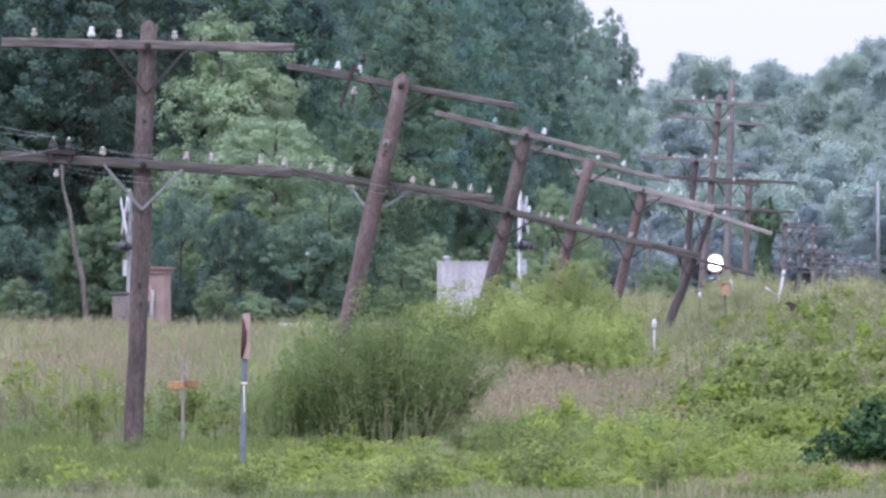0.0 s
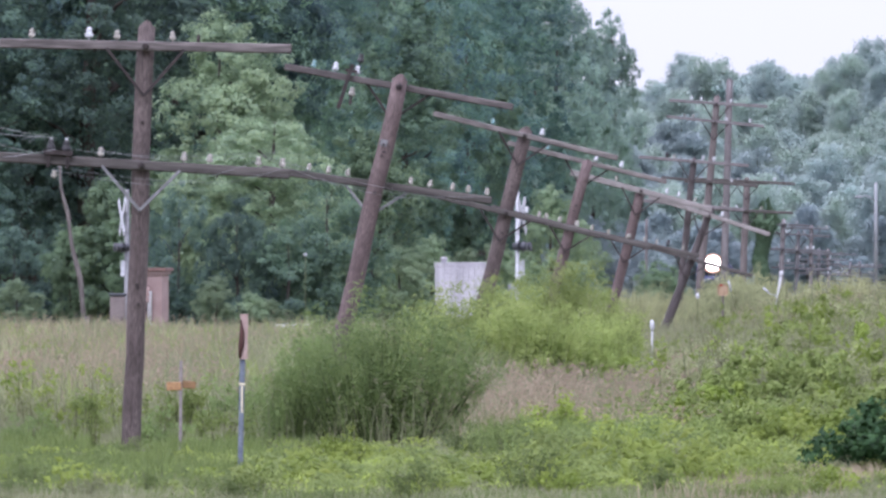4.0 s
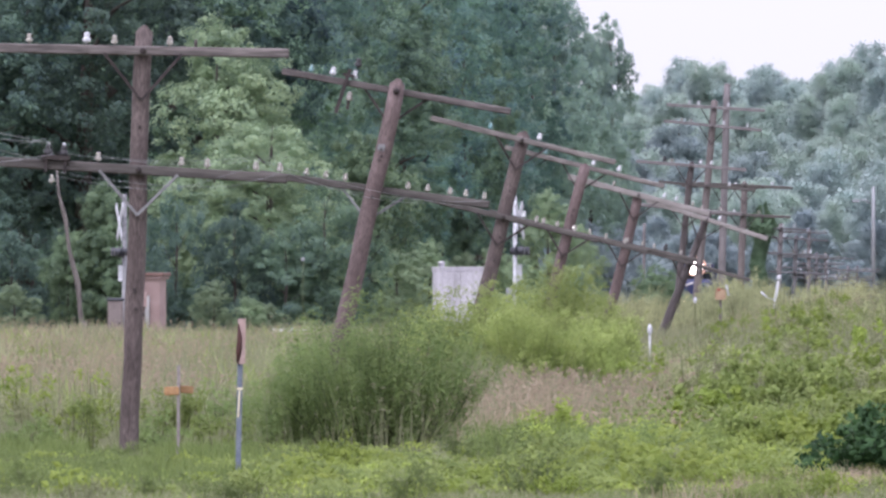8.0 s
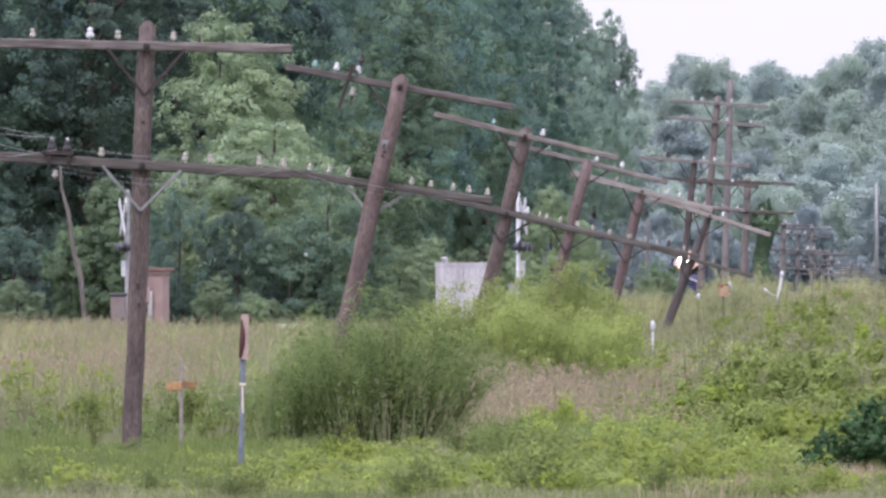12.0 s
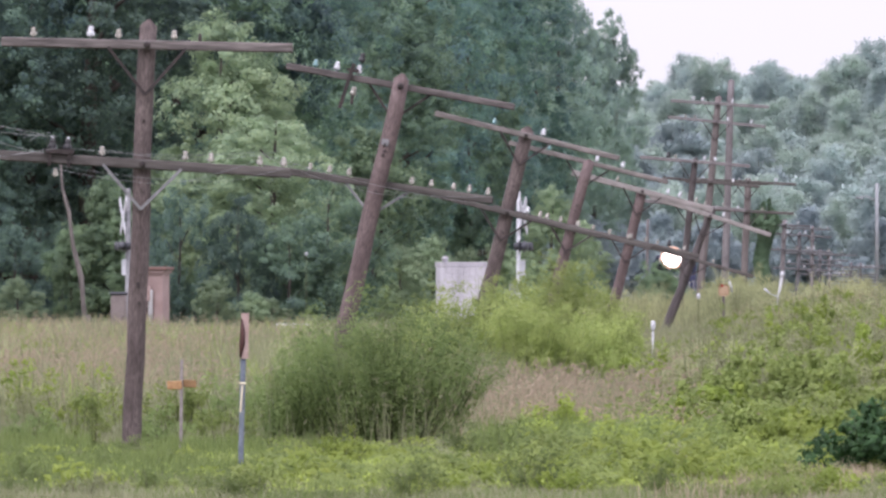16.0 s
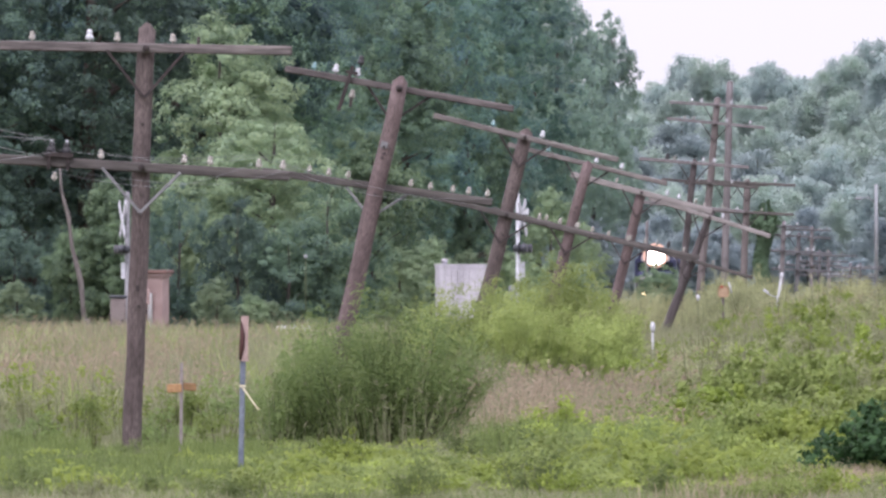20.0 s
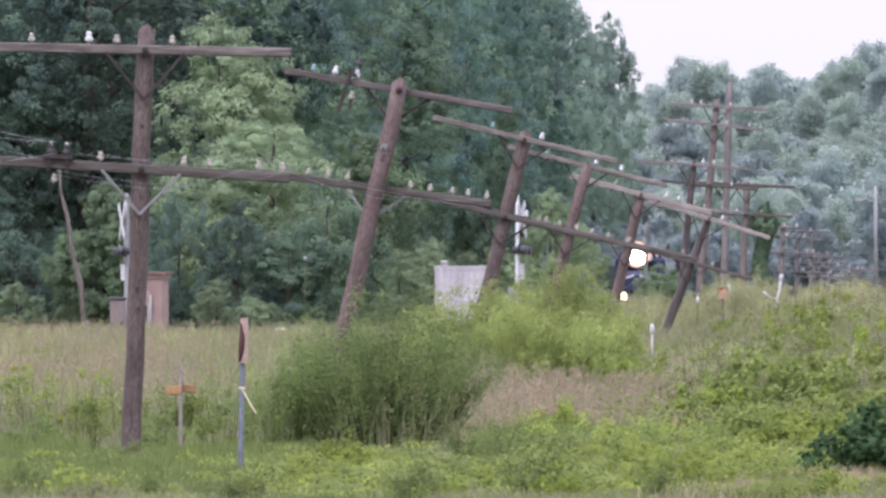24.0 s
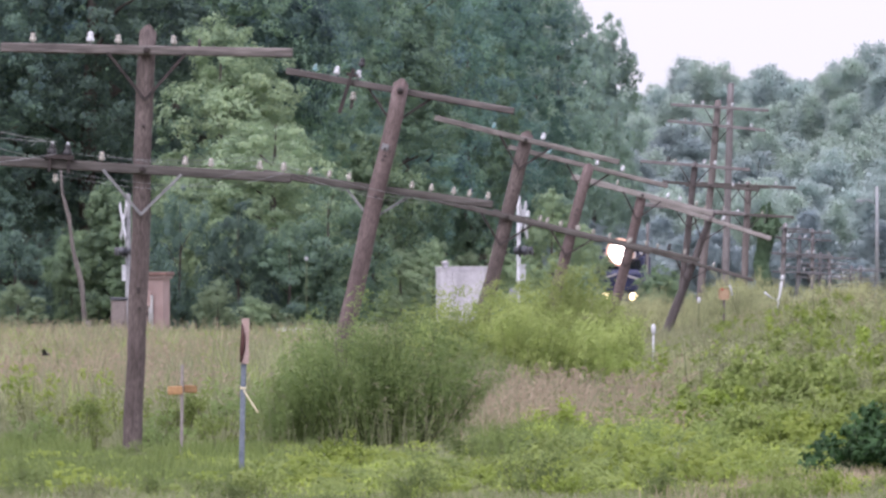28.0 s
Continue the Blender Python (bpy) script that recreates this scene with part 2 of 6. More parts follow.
HILL_SHADE_LEAF = leafy("slate_haze_tinted_hill_leaf", (0.352, 0.428, 0.462), (0.392, 0.482, 0.430), 0.85, 0.06, 1.0, clumpy=0.9, clump_scale=0.25, vary=0.06, gloss=0.05)
VINE_LEAF = leafy("vine_leaf", (0.075, 0.128, 0.088), (0.165, 0.255, 0.145), 0.4, 0.8, clumpy=0.5, clump_scale=2.0)
WILLOW_LEAF = leafy("grey_green_willow_leaf", (0.108, 0.176, 0.064), (0.288, 0.372, 0.142), 0.45, 1.2, clumpy=0.5, clump_scale=3.5)
BRIGHT_LEAF = leafy("bright_green_shrub_leaf", (0.200, 0.270, 0.085), (0.395, 0.462, 0.170), 0.5, 0.8, clumpy=0.72, clump_scale=2.5)
WEED_LEAF = leafy("broad_weed_leaf", (0.118, 0.170, 0.052), (0.268, 0.328, 0.103), 0.4, 0.8, clumpy=0.86, clump_scale=2.5)
HERB_LEAF = leafy("light_green_herb_leaf", (0.122, 0.184, 0.040), (0.296, 0.362, 0.077), 0.4, 0.8, clumpy=0.88, clump_scale=2.2)
DARK_LEAF = leafy("dark_bush_leaf", (0.012, 0.040, 0.015), (0.05, 0.11, 0.035), 0.25, 1.5)
GRASS = leafy("meadow_grass_blade", (0.146, 0.170, 0.092), (0.272, 0.284, 0.168), 0.35, 0.25, clumpy=0.65, clump_scale=1.2)
LUSH_GRASS = leafy("lush_green_grass_blade", (0.100, 0.148, 0.046), (0.195, 0.250, 0.086), 0.4, 0.5, clumpy=0.7, clump_scale=2.0)
LOW_GRASS = leafy("short_green_grass_blade", (0.088, 0.130, 0.043), (0.175, 0.224, 0.083), 0.35, 0.4, clumpy=0.7, clump_scale=2.0)
PALE_GRASS = leafy("pale_straw_grass_blade", (0.178, 0.195, 0.112), (0.305, 0.310, 0.195), 0.35, 0.3, clumpy=0.4, clump_scale=1.0)
DRY_GRASS = leafy("dry_grass_head", (0.250, 0.204, 0.148), (0.395, 0.330, 0.240), 0.3, 0.3, clumpy=0.5, clump_scale=1.2)
SOIL = solid("grassy_soil", (0.075, 0.08, 0.035), (0.15, 0.14, 0.065), 0.95, scale=0.6, grain=6, bump=0.5)


# ---- mesh helpers ----
def part(name, bm, mat, parent=None, label=""):
    """Link a bmesh as one mesh object under a thing or a part."""
    me = bpy.data.meshes.new(name)
    bm.normal_update()
    bm.to_mesh(me)
    bm.free()
    me.materials.append(mat)
    ob = new(name, me)
    ob.parent = parent
    if label:
        tagged(ob, label)
    return ob


def thing(name, m, label, category, group="", kind=""):
    ob = new(name)
    ob.empty_display_size = 0.2
    ob.matrix_basis = m
    return tagged(ob, label, category, group, kind)


def np_mesh(name, verts, quads, mat, tris=None, smooth=False):
    """A mesh object's data from arrays of corners."""
    me = bpy.data.meshes.new(name)
    nq, nt = len(quads), 0 if tris is None else len(tris)
    loops = quads.reshape(-1) if tris is None else np.concatenate([quads.reshape(-1), tris.reshape(-1)])
    starts = np.concatenate([np.arange(nq) * 4, nq * 4 + np.arange(nt) * 3])
    me.vertices.add(len(verts))
    me.vertices.foreach_set("co", verts.astype(np.float32).reshape(-1))
    me.loops.add(len(loops))
    me.loops.foreach_set("vertex_index", loops.astype(np.int32))
    me.polygons.add(nq + nt)
    me.polygons.foreach_set("loop_start", starts.astype(np.int32))
    me.polygons.foreach_set("use_smooth", np.full(nq + nt, smooth))
    me.update(calc_edges=True)
    me.validate()
    me.materials.append(mat)
    return me


def box(bm, sx, sy, sz, m=None, bevel=0.0):
    r = bmesh.ops.create_cube(bm, size=1.0, matrix=(m or Matrix()) @ Matrix.Diagonal((sx, sy, sz, 1)))
    if bevel:
        es = list({e for v in r["verts"] for e in v.link_edges})
        bmesh.ops.bevel(bm, geom=es, offset=bevel, segments=1, affect="EDGES", profile=0.5)
    return bm


def lathe(bm, profile, n=12, m=None):
    """A turned body from (radius, height) pairs round the z axis."""
    m = m or Matrix()
    rings = []
    for r, z in profile:
        rings.append([bm.verts.new(m @ Vector((r * math.cos(2 * math.pi * i / n), r * math.sin(2 * math.pi * i / n), z))) for i in range(n)])
    for a, b in zip(rings, rings[1:]):
        for i in range(n):
            f = bm.faces.new((a[i], a[(i + 1) % n], b[(i + 1) % n], b[i]))
            f.smooth = True
    bm.faces.new(list(reversed(rings[0])))
    bm.faces.new(rings[-1])
    return bm


def tube(bm, points, radii, n=6):
    """A tapered tube along points."""
    pts = [Vector(p) for p in points]
    rings = []
    for i, p in enumerate(pts):
        d = (pts[min(i + 1, len(pts) - 1)] - pts[max(i - 1, 0)]).normalized()
        a = d.orthogonal().normalized()
        b = d.cross(a)
        rings.append([bm.verts.new(p + radii[i] * (math.cos(2 * math.pi * k / n) * a + math.sin(2 * math.pi * k / n) * b)) for k in range(n)])
    for r, s in zip(rings, rings[1:]):
        # start each ring where it lies nearest to the last one's start
        o = min(range(n), key=lambda k: (s[k].co - r[0].co).length)
        for k in range(n):
            f = bm.faces.new((r[k], r[(k + 1) % n], s[(k + 1 + o) % n], s[(k + o) % n]))
            f.smooth = True
    bm.faces.new(list(reversed(rings[0])))
    bm.faces.new(rings[-1])
    return bm


def leaves(rng, centres, normals, size, spread=0.6, ratio=0.55):
    """Pointed, slightly folded leaves at centres that face about along normals: corners and quads."""
    n = len(centres)
    nr = normals + rng.normal(0, spread, (n, 3))
    nr /= np.linalg.norm(nr, axis=1)[:, None] + 1e-9
    ax = np.cross(nr, rng.normal(0, 1, (n, 3)))
    ax /= np.linalg.norm(ax, axis=1)[:, None] + 1e-9
    sd = np.cross(nr, ax)
    s = (size * rng.uniform(0.6, 1.35, n))[:, None]
    v = np.empty((n, 4, 3))
    v[:, 0] = centres - ax * s * 0.5
    v[:, 1] = centres + sd * s * 0.5 * ratio - nr * s * 0.1
    v[:, 2] = centres + ax * s * 0.5
    v[:, 3] = centres - sd * s * 0.5 * ratio - nr * s * 0.1
    return v.reshape(-1, 3), np.arange(n * 4).reshape(n, 4)


def blades(rng, x, y, z, height, width, lean=0.25):
    """Bent, tapered blades of grass: corners, quads and tips."""
    n = len(x)
    a = rng.uniform(0, 2 * np.pi, n)
    b = rng.uniform(0, 2 * np.pi, n)
    side = np.stack([np.cos(a), np.sin(a), np.zeros(n)], 1) * (width * 0.5)[:, None]
    bend = np.stack([np.cos(b), np.sin(b), np.zeros(n)], 1) * (height * lean * rng.uniform(0.1, 1.2, n))[:, None]
    base = np.stack([x, y, z], 1)
    up = np.zeros((n, 3))
    up[:, 2] = height
    v = np.empty((n, 5, 3))
    v[:, 0], v[:, 1] = base - side, base + side
    mid = base + up * 0.6 + bend * 0.35
    v[:, 2], v[:, 3] = mid + side * 0.75, mid - side * 0.75
    v[:, 4] = base + up + bend
    k = np.arange(n)[:, None] * 5
    return v.reshape(-1, 3), k + np.array([[0, 1, 2, 3]]), k + np.array([[3, 2, 4]])


# ---- ground ----
def smooth(a, b, v):
    t = np.clip((v - a) / (b - a), 0, 1)
    return t * t * (3 - 2 * t)


def track_x(y):
    return 11.2 + 0.0323 * (y - 915)


def ground_z(x, y):
    """The lie of the land: flat meadow, a slight fall towards the railway, a wooded hill far behind, a low bank on one side."""
    z = -0.55 * smooth(330, 620, y)
    z = z + 22.0 * smooth(1450, 2050, y)
    z = z + 0.72 * smooth(2.9, 7.0, x - 0.012 * (y - 150)) * smooth(140, 250, y) * (1 - smooth(420, 540, y))
    return z


def build_ground():
    xs = np.concatenate([np.linspace(-2500, -70, 14), np.linspace(-60, 90, 101), np.linspace(110, 2500, 14)])
    ys = np.concatenate([np.linspace(-2500, 60, 14), np.linspace(70, 500, 130), np.linspace(520, 2100, 80), np.linspace(2200, 4800, 10)])
    gx, gy = np.meshgrid(xs, ys)
    rng = np.random.default_rng(3)
    gz = ground_z(gx, gy) + rng.normal(0, 0.015, gx.shape) * (np.abs(gx) < 60)
    verts = np.stack([gx.ravel(), gy.ravel(), gz.ravel()], 1)
    w, h = len(xs), len(ys)
    i = (np.arange(h - 1)[:, None] * w + np.arange(w - 1)[None, :]).ravel()
    quads = np.stack([i, i + 1, i + w + 1, i + w], 1)
    tagged(new("ground", np_mesh("ground", verts, quads, SOIL, smooth=True)), "uneven grassy meadow soil", "ground", kind="structure")


build_ground()


def build_railway():
    """Ballast bed, two rails and the sleepers of the single track."""
    turn = math.atan(0.0323)
    length = 1250.0
    mid = 460 + length / 2
    bed = bmesh.new()
    a, b = -length / 2, length / 2
    prof = [(-2.4, -0.15), (-1.7, 0.14), (1.7, 0.14), (2.4, -0.15)]
    lo, hi = [bed.verts.new((x, a, z)) for x, z in prof], [bed.verts.new((x, b, z)) for x, z in prof]
    for k in range(3):
        bed.faces.new((lo[k], lo[k + 1], hi[k + 1], hi[k]))
    m = pose(track_x(mid), mid, -0.62) @ pose(0, 0, 0, 0, 0, -math.degrees(turn))
    track = thing("railway_track", m, "single railway track on grey stone ballast", "railway track", kind="structure")
    part("ballast_bed", bed, BALLAST, track)
    for side in (-0.72, 0.72):
        bm = bmesh.new()
        box(bm, 0.07, length, 0.05, pose(side, 0, 0.37))
        box(bm, 0.02, length, 0.09, pose(side, 0, 0.30))
        box(bm, 0.14, length, 0.02, pose(side, 0, 0.25))
        part("rail", bm, RAIL_STEEL, track)
    tie = box(bmesh.new(), 2.6, 0.22, 0.16, pose(0, 0, 0.165), 0.01)
    first = part("sleeper", tie, TIE_WOOD, track)
    first.location.y = a + 0.6
    for k in range(1, 120):
        ob = new("sleeper", first.data)
        ob.parent = track
        ob.location.y = a + 0.6 + 0.62 * k
    rest = []
    one = np.array([(x, y, z) for x in (-1.3, 1.3) for y in (-0.11, 0.11) for z in (0.085, 0.245)])
    faces = np.array([(0, 1, 3, 2), (4, 6, 7, 5), (0, 4, 5, 1), (2, 3, 7, 6), (0, 2, 6, 4), (1, 5, 7, 3)])
    ks = np.arange(120, int((length - 1) / 0.62))
    verts = (one[None] + np.stack([ks * 0, a + 0.6 + 0.62 * ks, ks * 0], 1)[:, None]).reshape(-1, 3)
    quads = (faces[None] + (np.arange(len(ks)) * 8)[:, None, None]).reshape(-1, 4)
    ob = new("sleepers_beyond", np_mesh("sleepers_beyond", verts, quads, TIE_WOOD))
    ob.parent = track
    tagged(ob, "far weathered wooden sleepers", kind="stuff")


build_railway()


# ---- telegraph poles ----
def insulator_profile(big=1.0):
    return [(r * big, z * big) for r, z in ((0.012, 0.0), (0.012, 0.03), (0.040, 0.03), (0.046, 0.045), (0.044, 0.07), (0.034, 0.085), (0.030, 0.095), (0.034, 0.105), (0.030, 0.13), (0.016, 0.145))]


INSULATOR_MESHES = {}


def insulator(parent, u, v, z, kind="clear", tilt=0.0, big=1.0):
    mat = {"clear": GLASS_CLEAR, "white": GLASS_WHITE, "aqua": GLASS_AQUA, "black": BLACK_IRON}[kind]
    key = (kind, big)
    if key not in INSULATOR_MESHES:
        ob = part("insulator", lathe(bmesh.new(), insulator_profile(big), 12), mat, parent)
        INSULATOR_MESHES[key] = ob.data
    else:
        ob = new("insulator", INSULATOR_MESHES[key])
        ob.parent = parent
    ob.matrix_basis = pose(u, v, z, 0, tilt, 0)
    tagged(ob, {"clear": "clear glass insulator", "white": "milky white insulator", "aqua": "aqua glass insulator", "black": "black rubber insulator"}[kind])
    return ob


def pole_body(height, r0, r1, seed, n=14):
    """A slightly crooked tapered post with a worn, roofed top."""
    rng = random.Random(seed)
    bm = bmesh.new()
    hs = [-0.6] + [height * k / 9 for k in range(10)]
    rings = []
    for h in hs:
        f = max(0, h) / height
        r = r0 + (r1 - r0) * f
        ox, oy = rng.uniform(-0.008, 0.008), rng.uniform(-0.008, 0.008)
        rings.append([bm.verts.new((ox + r * (1 + rng.uniform(-0.05, 0.05)) * math.cos(2 * math.pi * i / n), oy + r * math.sin(2 * math.pi * i / n), h - (0.10 if h == hs[-1] else 0) * abs(math.cos(2 * math.pi * i / n)))) for i in range(n)])
    for a, b in zip(rings, rings[1:]):
        for i in range(n):
            f = bm.faces.new((a[i], a[(i + 1) % n], b[(i + 1) % n], b[i]))
            f.smooth = True
    bmesh.ops.triangulate(bm, faces=[bm.faces.new(rings[-1])])
    return bm


def crossarm(pole, h, tilt, length=3.05, off=0.0, front=True, pins=(), wood=None, brace=True, strap=None, r=0.12, wide=0.7, deep=0.62, thick=0.115):
    """One crossarm bolted to a pole, with its insulators and two braces. tilt: degrees by which its right end drops."""
    wood = wood or ARM_WOOD
    d = (-1 if front else 1) * (r + 0.035)
    bm = box(bmesh.new(), length, 0.09, thick, None, 0.012)
    for u in (-length * 0.42, -length * 0.2, length * 0.2, length * 0.42):
        box(bm, 0.03, 0.10, 0.03, pose(u, 0, -0.01))
    arm = part("crossarm", bm, wood, pole)
    arm.matrix_basis = pose(0, d, h, 0, tilt, 0) @ pose(off, 0, 0)
    bolt = lathe(bmesh.new(), [(0.035, 0.0), (0.035, 0.02), (0.02, 0.03)], 8, pose(-off, -0.045, 0, 90, 0, 0))
    part("bolt", bolt, IRON, arm)
    for u, kind in pins:
        if kind == "pin":
            p = part("pin", lathe(bmesh.new(), [(0.016, 0.05), (0.02, 0.07), (0.012, 0.13)], 6, pose(u, 0, 0)), IRON, arm)
        else:
            insulator(arm, u, 0, thick / 2 - 0.003, kind, big={"white": 0.95, "black": 1.15}.get(kind, 0.78))
    if brace:
        for sgn in (-1, 1):
            bm = bmesh.new()
            foot, head = Vector((0, d * 0.98, h - deep)), arm.matrix_basis @ Vector((sgn * wide * 0.62 - off, -0.055 if front else 0.055, -0.03))
            v = head - foot
            box(bm, 0.03, 0.03, v.length, Matrix.Translation((foot + head) / 2) @ v.to_track_quat("Z", "Y").to_matrix().to_4x4())
            part("brace", bm, strap or IRON, pole)
    return arm


slim_arm = functools.partial(crossarm, thick=0.094)


def telegraph_pole(x, y, z, lean, height, seed, r0=0.13, r1=0.11, wood=None, label="leaning weathered wooden telegraph pole with crossarms"):
    pole = thing("telegraph_pole", pose(x, y, z, 0, lean, 0), label, "telegraph pole", "poles of the abandoned line")
    part("post", pole_body(height, r0, r1, seed), wood or POLE_WOOD, pole)
    rng = random.Random(seed + 50)
    for k in range(4):
        h = height * rng.uniform(0.25, 0.8)
        part("bolt", lathe(bmesh.new(), [(0.02, 0.0), (0.02, 0.008), (0.012, 0.014)], 8, pose(rng.uniform(-0.03, 0.03), -r0 + 0.01, h, 90, 0, 0)), IRON, pole)
    return pole


def build_poles():
    p = telegraph_pole(-3.25, 147.2, 0, 2.1, 4.52, 1, 0.101, 0.091, label="nearly upright weathered pole with two long crossarms")
    crossarm(p, 4.23, -0.95, pins=((-1.19, "clear"), (-0.59, "white"), (-0.30, "clear"), (0.28, "clear"), (0.55, "pin")), r=0.1, deep=0.52, wide=0.66, thick=0.1)
    low = crossarm(p, 2.985, 1.35, off=0.03, pins=((-0.46, "clear"), (0.41, "clear"), (0.68, "clear"), (1.19, "clear"), (1.44, "clear")), r=0.1, deep=0.47, wide=0.66, strap=ZINC, wood=ARM_DARK, thick=0.105)
    for u in (-0.98, -0.82):
        insulator(low, u, -0.02, 0.07, "black")
        insulator(low, u, -0.02, 0.165, "white", big=0.5)
    br = bmesh.new()
    box(br, 0.30, 0.14, 0.05, pose(-0.9, -0.02, 0.08))
    box(br, 0.03, 0.12, 0.16, pose(-1.0, -0.02, 0.0))
    box(br, 0.03, 0.12, 0.16, pose(-0.8, -0.02, 0.0))
    part("bracket", br, IRON, low)
    insulator(low, -0.93, -0.03, -0.20, "clear", big=0.7)

    p = telegraph_pole(-1.56, 186.6, 0, 12.8, 4.64, 2, 0.124, 0.104, POLE_ROSE)
    top = crossarm(p, 4.45, -2.7, 3.08, front=False, pins=((-1.16, "aqua"), (-0.87, "white"), (-0.58, "white")), deep=0.45, wide=0.68, wood=ARM_MID, thick=0.09)
    part("through_bolt", lathe(bmesh.new(), [(0.045, 0.0), (0.045, 0.02), (0.02, 0.05)], 8, pose(0.0, -0.105, 4.45, 90, 0, 0)), IRON, p)
    part("washer", box(bmesh.new(), 0.10, 0.012, 0.09, pose(-0.03, -0.118, 3.68), 0.01), ZINC, p, "pale worn metal plate")
    hang = bmesh.new()
    box(hang, 0.05, 0.05, 0.62, pose(-0.70, -0.06, -0.12, 0, 8, 0))
    box(hang, 0.16, 0.04, 0.04, pose(-0.66, -0.06, 0.10))
    box(hang, 0.04, 0.04, 0.2, pose(-0.60, -0.06, -0.25))
    part("bracket", hang, IRON, top)
    insulator(top, -0.56, -0.04, 0.20, "black")
    insulator(top, -0.60, -0.06, -0.26, "clear")
    crossarm(p, 3.12, -5.0, 3.08, front=False, pins=((-0.92, "clear"), (-0.66, "clear"), (-0.40, "clear"), (0.44, "clear"), (0.70, "clear"), (1.0, "clear"), (1.21, "clear"), (1.46, "clear")), deep=0.42, wide=0.7, strap=ZINC, wood=ARM_DARK, thick=0.1)

    p = telegraph_pole(0.345, 232.8, 0, 13.7, 4.46, 3, 0.13, 0.11)
    crossarm(p, 4.28, -0.1, 3.14, 0.02, pins=((-0.58, "aqua"), (0.25, "white")), wood=ARM_GREY, deep=0.5, thick=0.092)
    slim_arm(p, 2.97, 0.0, 3.14, 0.04, pins=((0.28, "white"), (0.50, "clear"), (0.62, "clear"), (0.85, "clear"), (1.15, "clear")), wood=ARM_DARK, deep=0.48)

    p = telegraph_pole(1.75, 270.7, 0, 14.4, 4.25, 4, 0.118, 0.102, POLE_ROSE)
    slim_arm(p, 4.16, -0.5, 3.15, front=False, pins=((-0.8, "aqua"), (0.15, "white"), (0.65, "white")), wood=ARM_GREY, deep=0.5)
    slim_arm(p, 2.87, 0.0, 3.14, pins=((0.08, "clear"), (0.40, "clear"), (0.72, "clear"), (1.1, "clear")), wood=ARM_DARK, deep=0.48)

    p = telegraph_pole(3.46, 310.6, 0, 13.9, 3.93, 5, 0.118, 0.108, POLE_ROSE)
    crossarm(p, 3.84, 0.9, 3.22, pins=((-0.6, "clear"), (0.55, "white"), (0.82, "white"), (1.2, "clear")), wood=ARM_PALE, deep=0.55, r=0.115, thick=0.128)
    slim_arm(p, 2.72, -1.2, 3.15, pins=((0.0, "clear"), (0.33, "clear"), (0.60, "clear"), (0.85, "black"), (1.2, "clear")), wood=ARM_DARK, deep=0.5, r=0.115)

    p = telegraph_pole(5.37, 354.3, 0, 21.6, 3.9, 6, 0.13, 0.078, POLE_SMOKE, "steeply leaning grey pole sinking into weeds")
    crossarm(p, 3.64, -3.9, 3.2, pins=((-0.9, "clear"), (0.3, "white")), wood=ARM_PALE, deep=0.6, r=0.125)
    slim_arm(p, 2.46, -5.9, 3.14, pins=((-0.6, "clear"), (0.0, "clear"), (0.5, "clear")), wood=ARM_DARK, deep=0.5, r=0.14)

    p = telegraph_pole(6.42, 389.2, 0, 5.9, 5.2, 7, 0.10, 0.09, POLE_SMOKE)
    slim_arm(p, 5.06, -1.3, 3.05, pins=((-0.75, "black"), (-0.55, "clear"), (0.25, "white"), (0.55, "white")), wood=FAR_WOOD, deep=0.6, r=0.115)
    slim_arm(p, 3.85, -0.5, 3.05, pins=((-0.5, "clear"), (0.4, "clear"), (0.9, "clear")), wood=FAR_WOOD, deep=0.55, r=0.115)

    p = telegraph_pole(8.06, 449.1, 0, 5.3, 7.7, 8, 0.13, 0.105, POLE_GREY, label="tall weathered pole with two white-pinned crossarms")
    slim_arm(p, 7.41, -1.7, 3.14, 0.05, pins=((-0.85, "white"), (-0.55, "white"), (0.4, "white")), wood=FAR_WOOD, deep=0.65, r=0.125)
    slim_arm(p, 6.83, 0.3, 3.12, pins=((-1.0, "clear"), (-0.7, "clear"), (0.35, "white"), (1.1, "white")), wood=FAR_WOOD, deep=0.6, r=0.125)
    slim_arm(p, 4.9, 0.0, 3.1, pins=((-0.4, "clear"), (0.7, "white")), wood=ARM_DARK, brace=False, r=0.125)

    p = telegraph_pole(9.77, 461.5, -0.05, 2.3, 5.2, 9, 0.125, 0.11, POLE_GREY)
    slim_arm(p, 5.03, 0.7, 3.15, pins=((0.0, "clear"), (0.9, "white")), wood=ARM_DARK, deep=0.6, r=0.125)
    slim_arm(p, 4.07, 0.5, 3.1, pins=((-0.7, "clear"), (-0.3, "white"), (0.5, "clear")), wood=ARM_DARK, deep=0.55, r=0.125)

    p = telegraph_pole(9.91, 498.9, -0.1, 1.7, 9.0, 10, 0.14, 0.12, FAR_WOOD, "tall slender grey pole with one crossarm")
    slim_arm(p, 5.3, -0.4, 3.0, front=False, pins=((-0.9, "white"), (0.4, "white"), (1.0, "clear")), wood=ARM_DARK, deep=0.7, r=0.13)

    telegraph_pole(10.1, 700, -0.5, 0.5, 5.3, 19, 0.09, 0.075, FAR_WOOD, "far thin bare grey pole beside the railway")

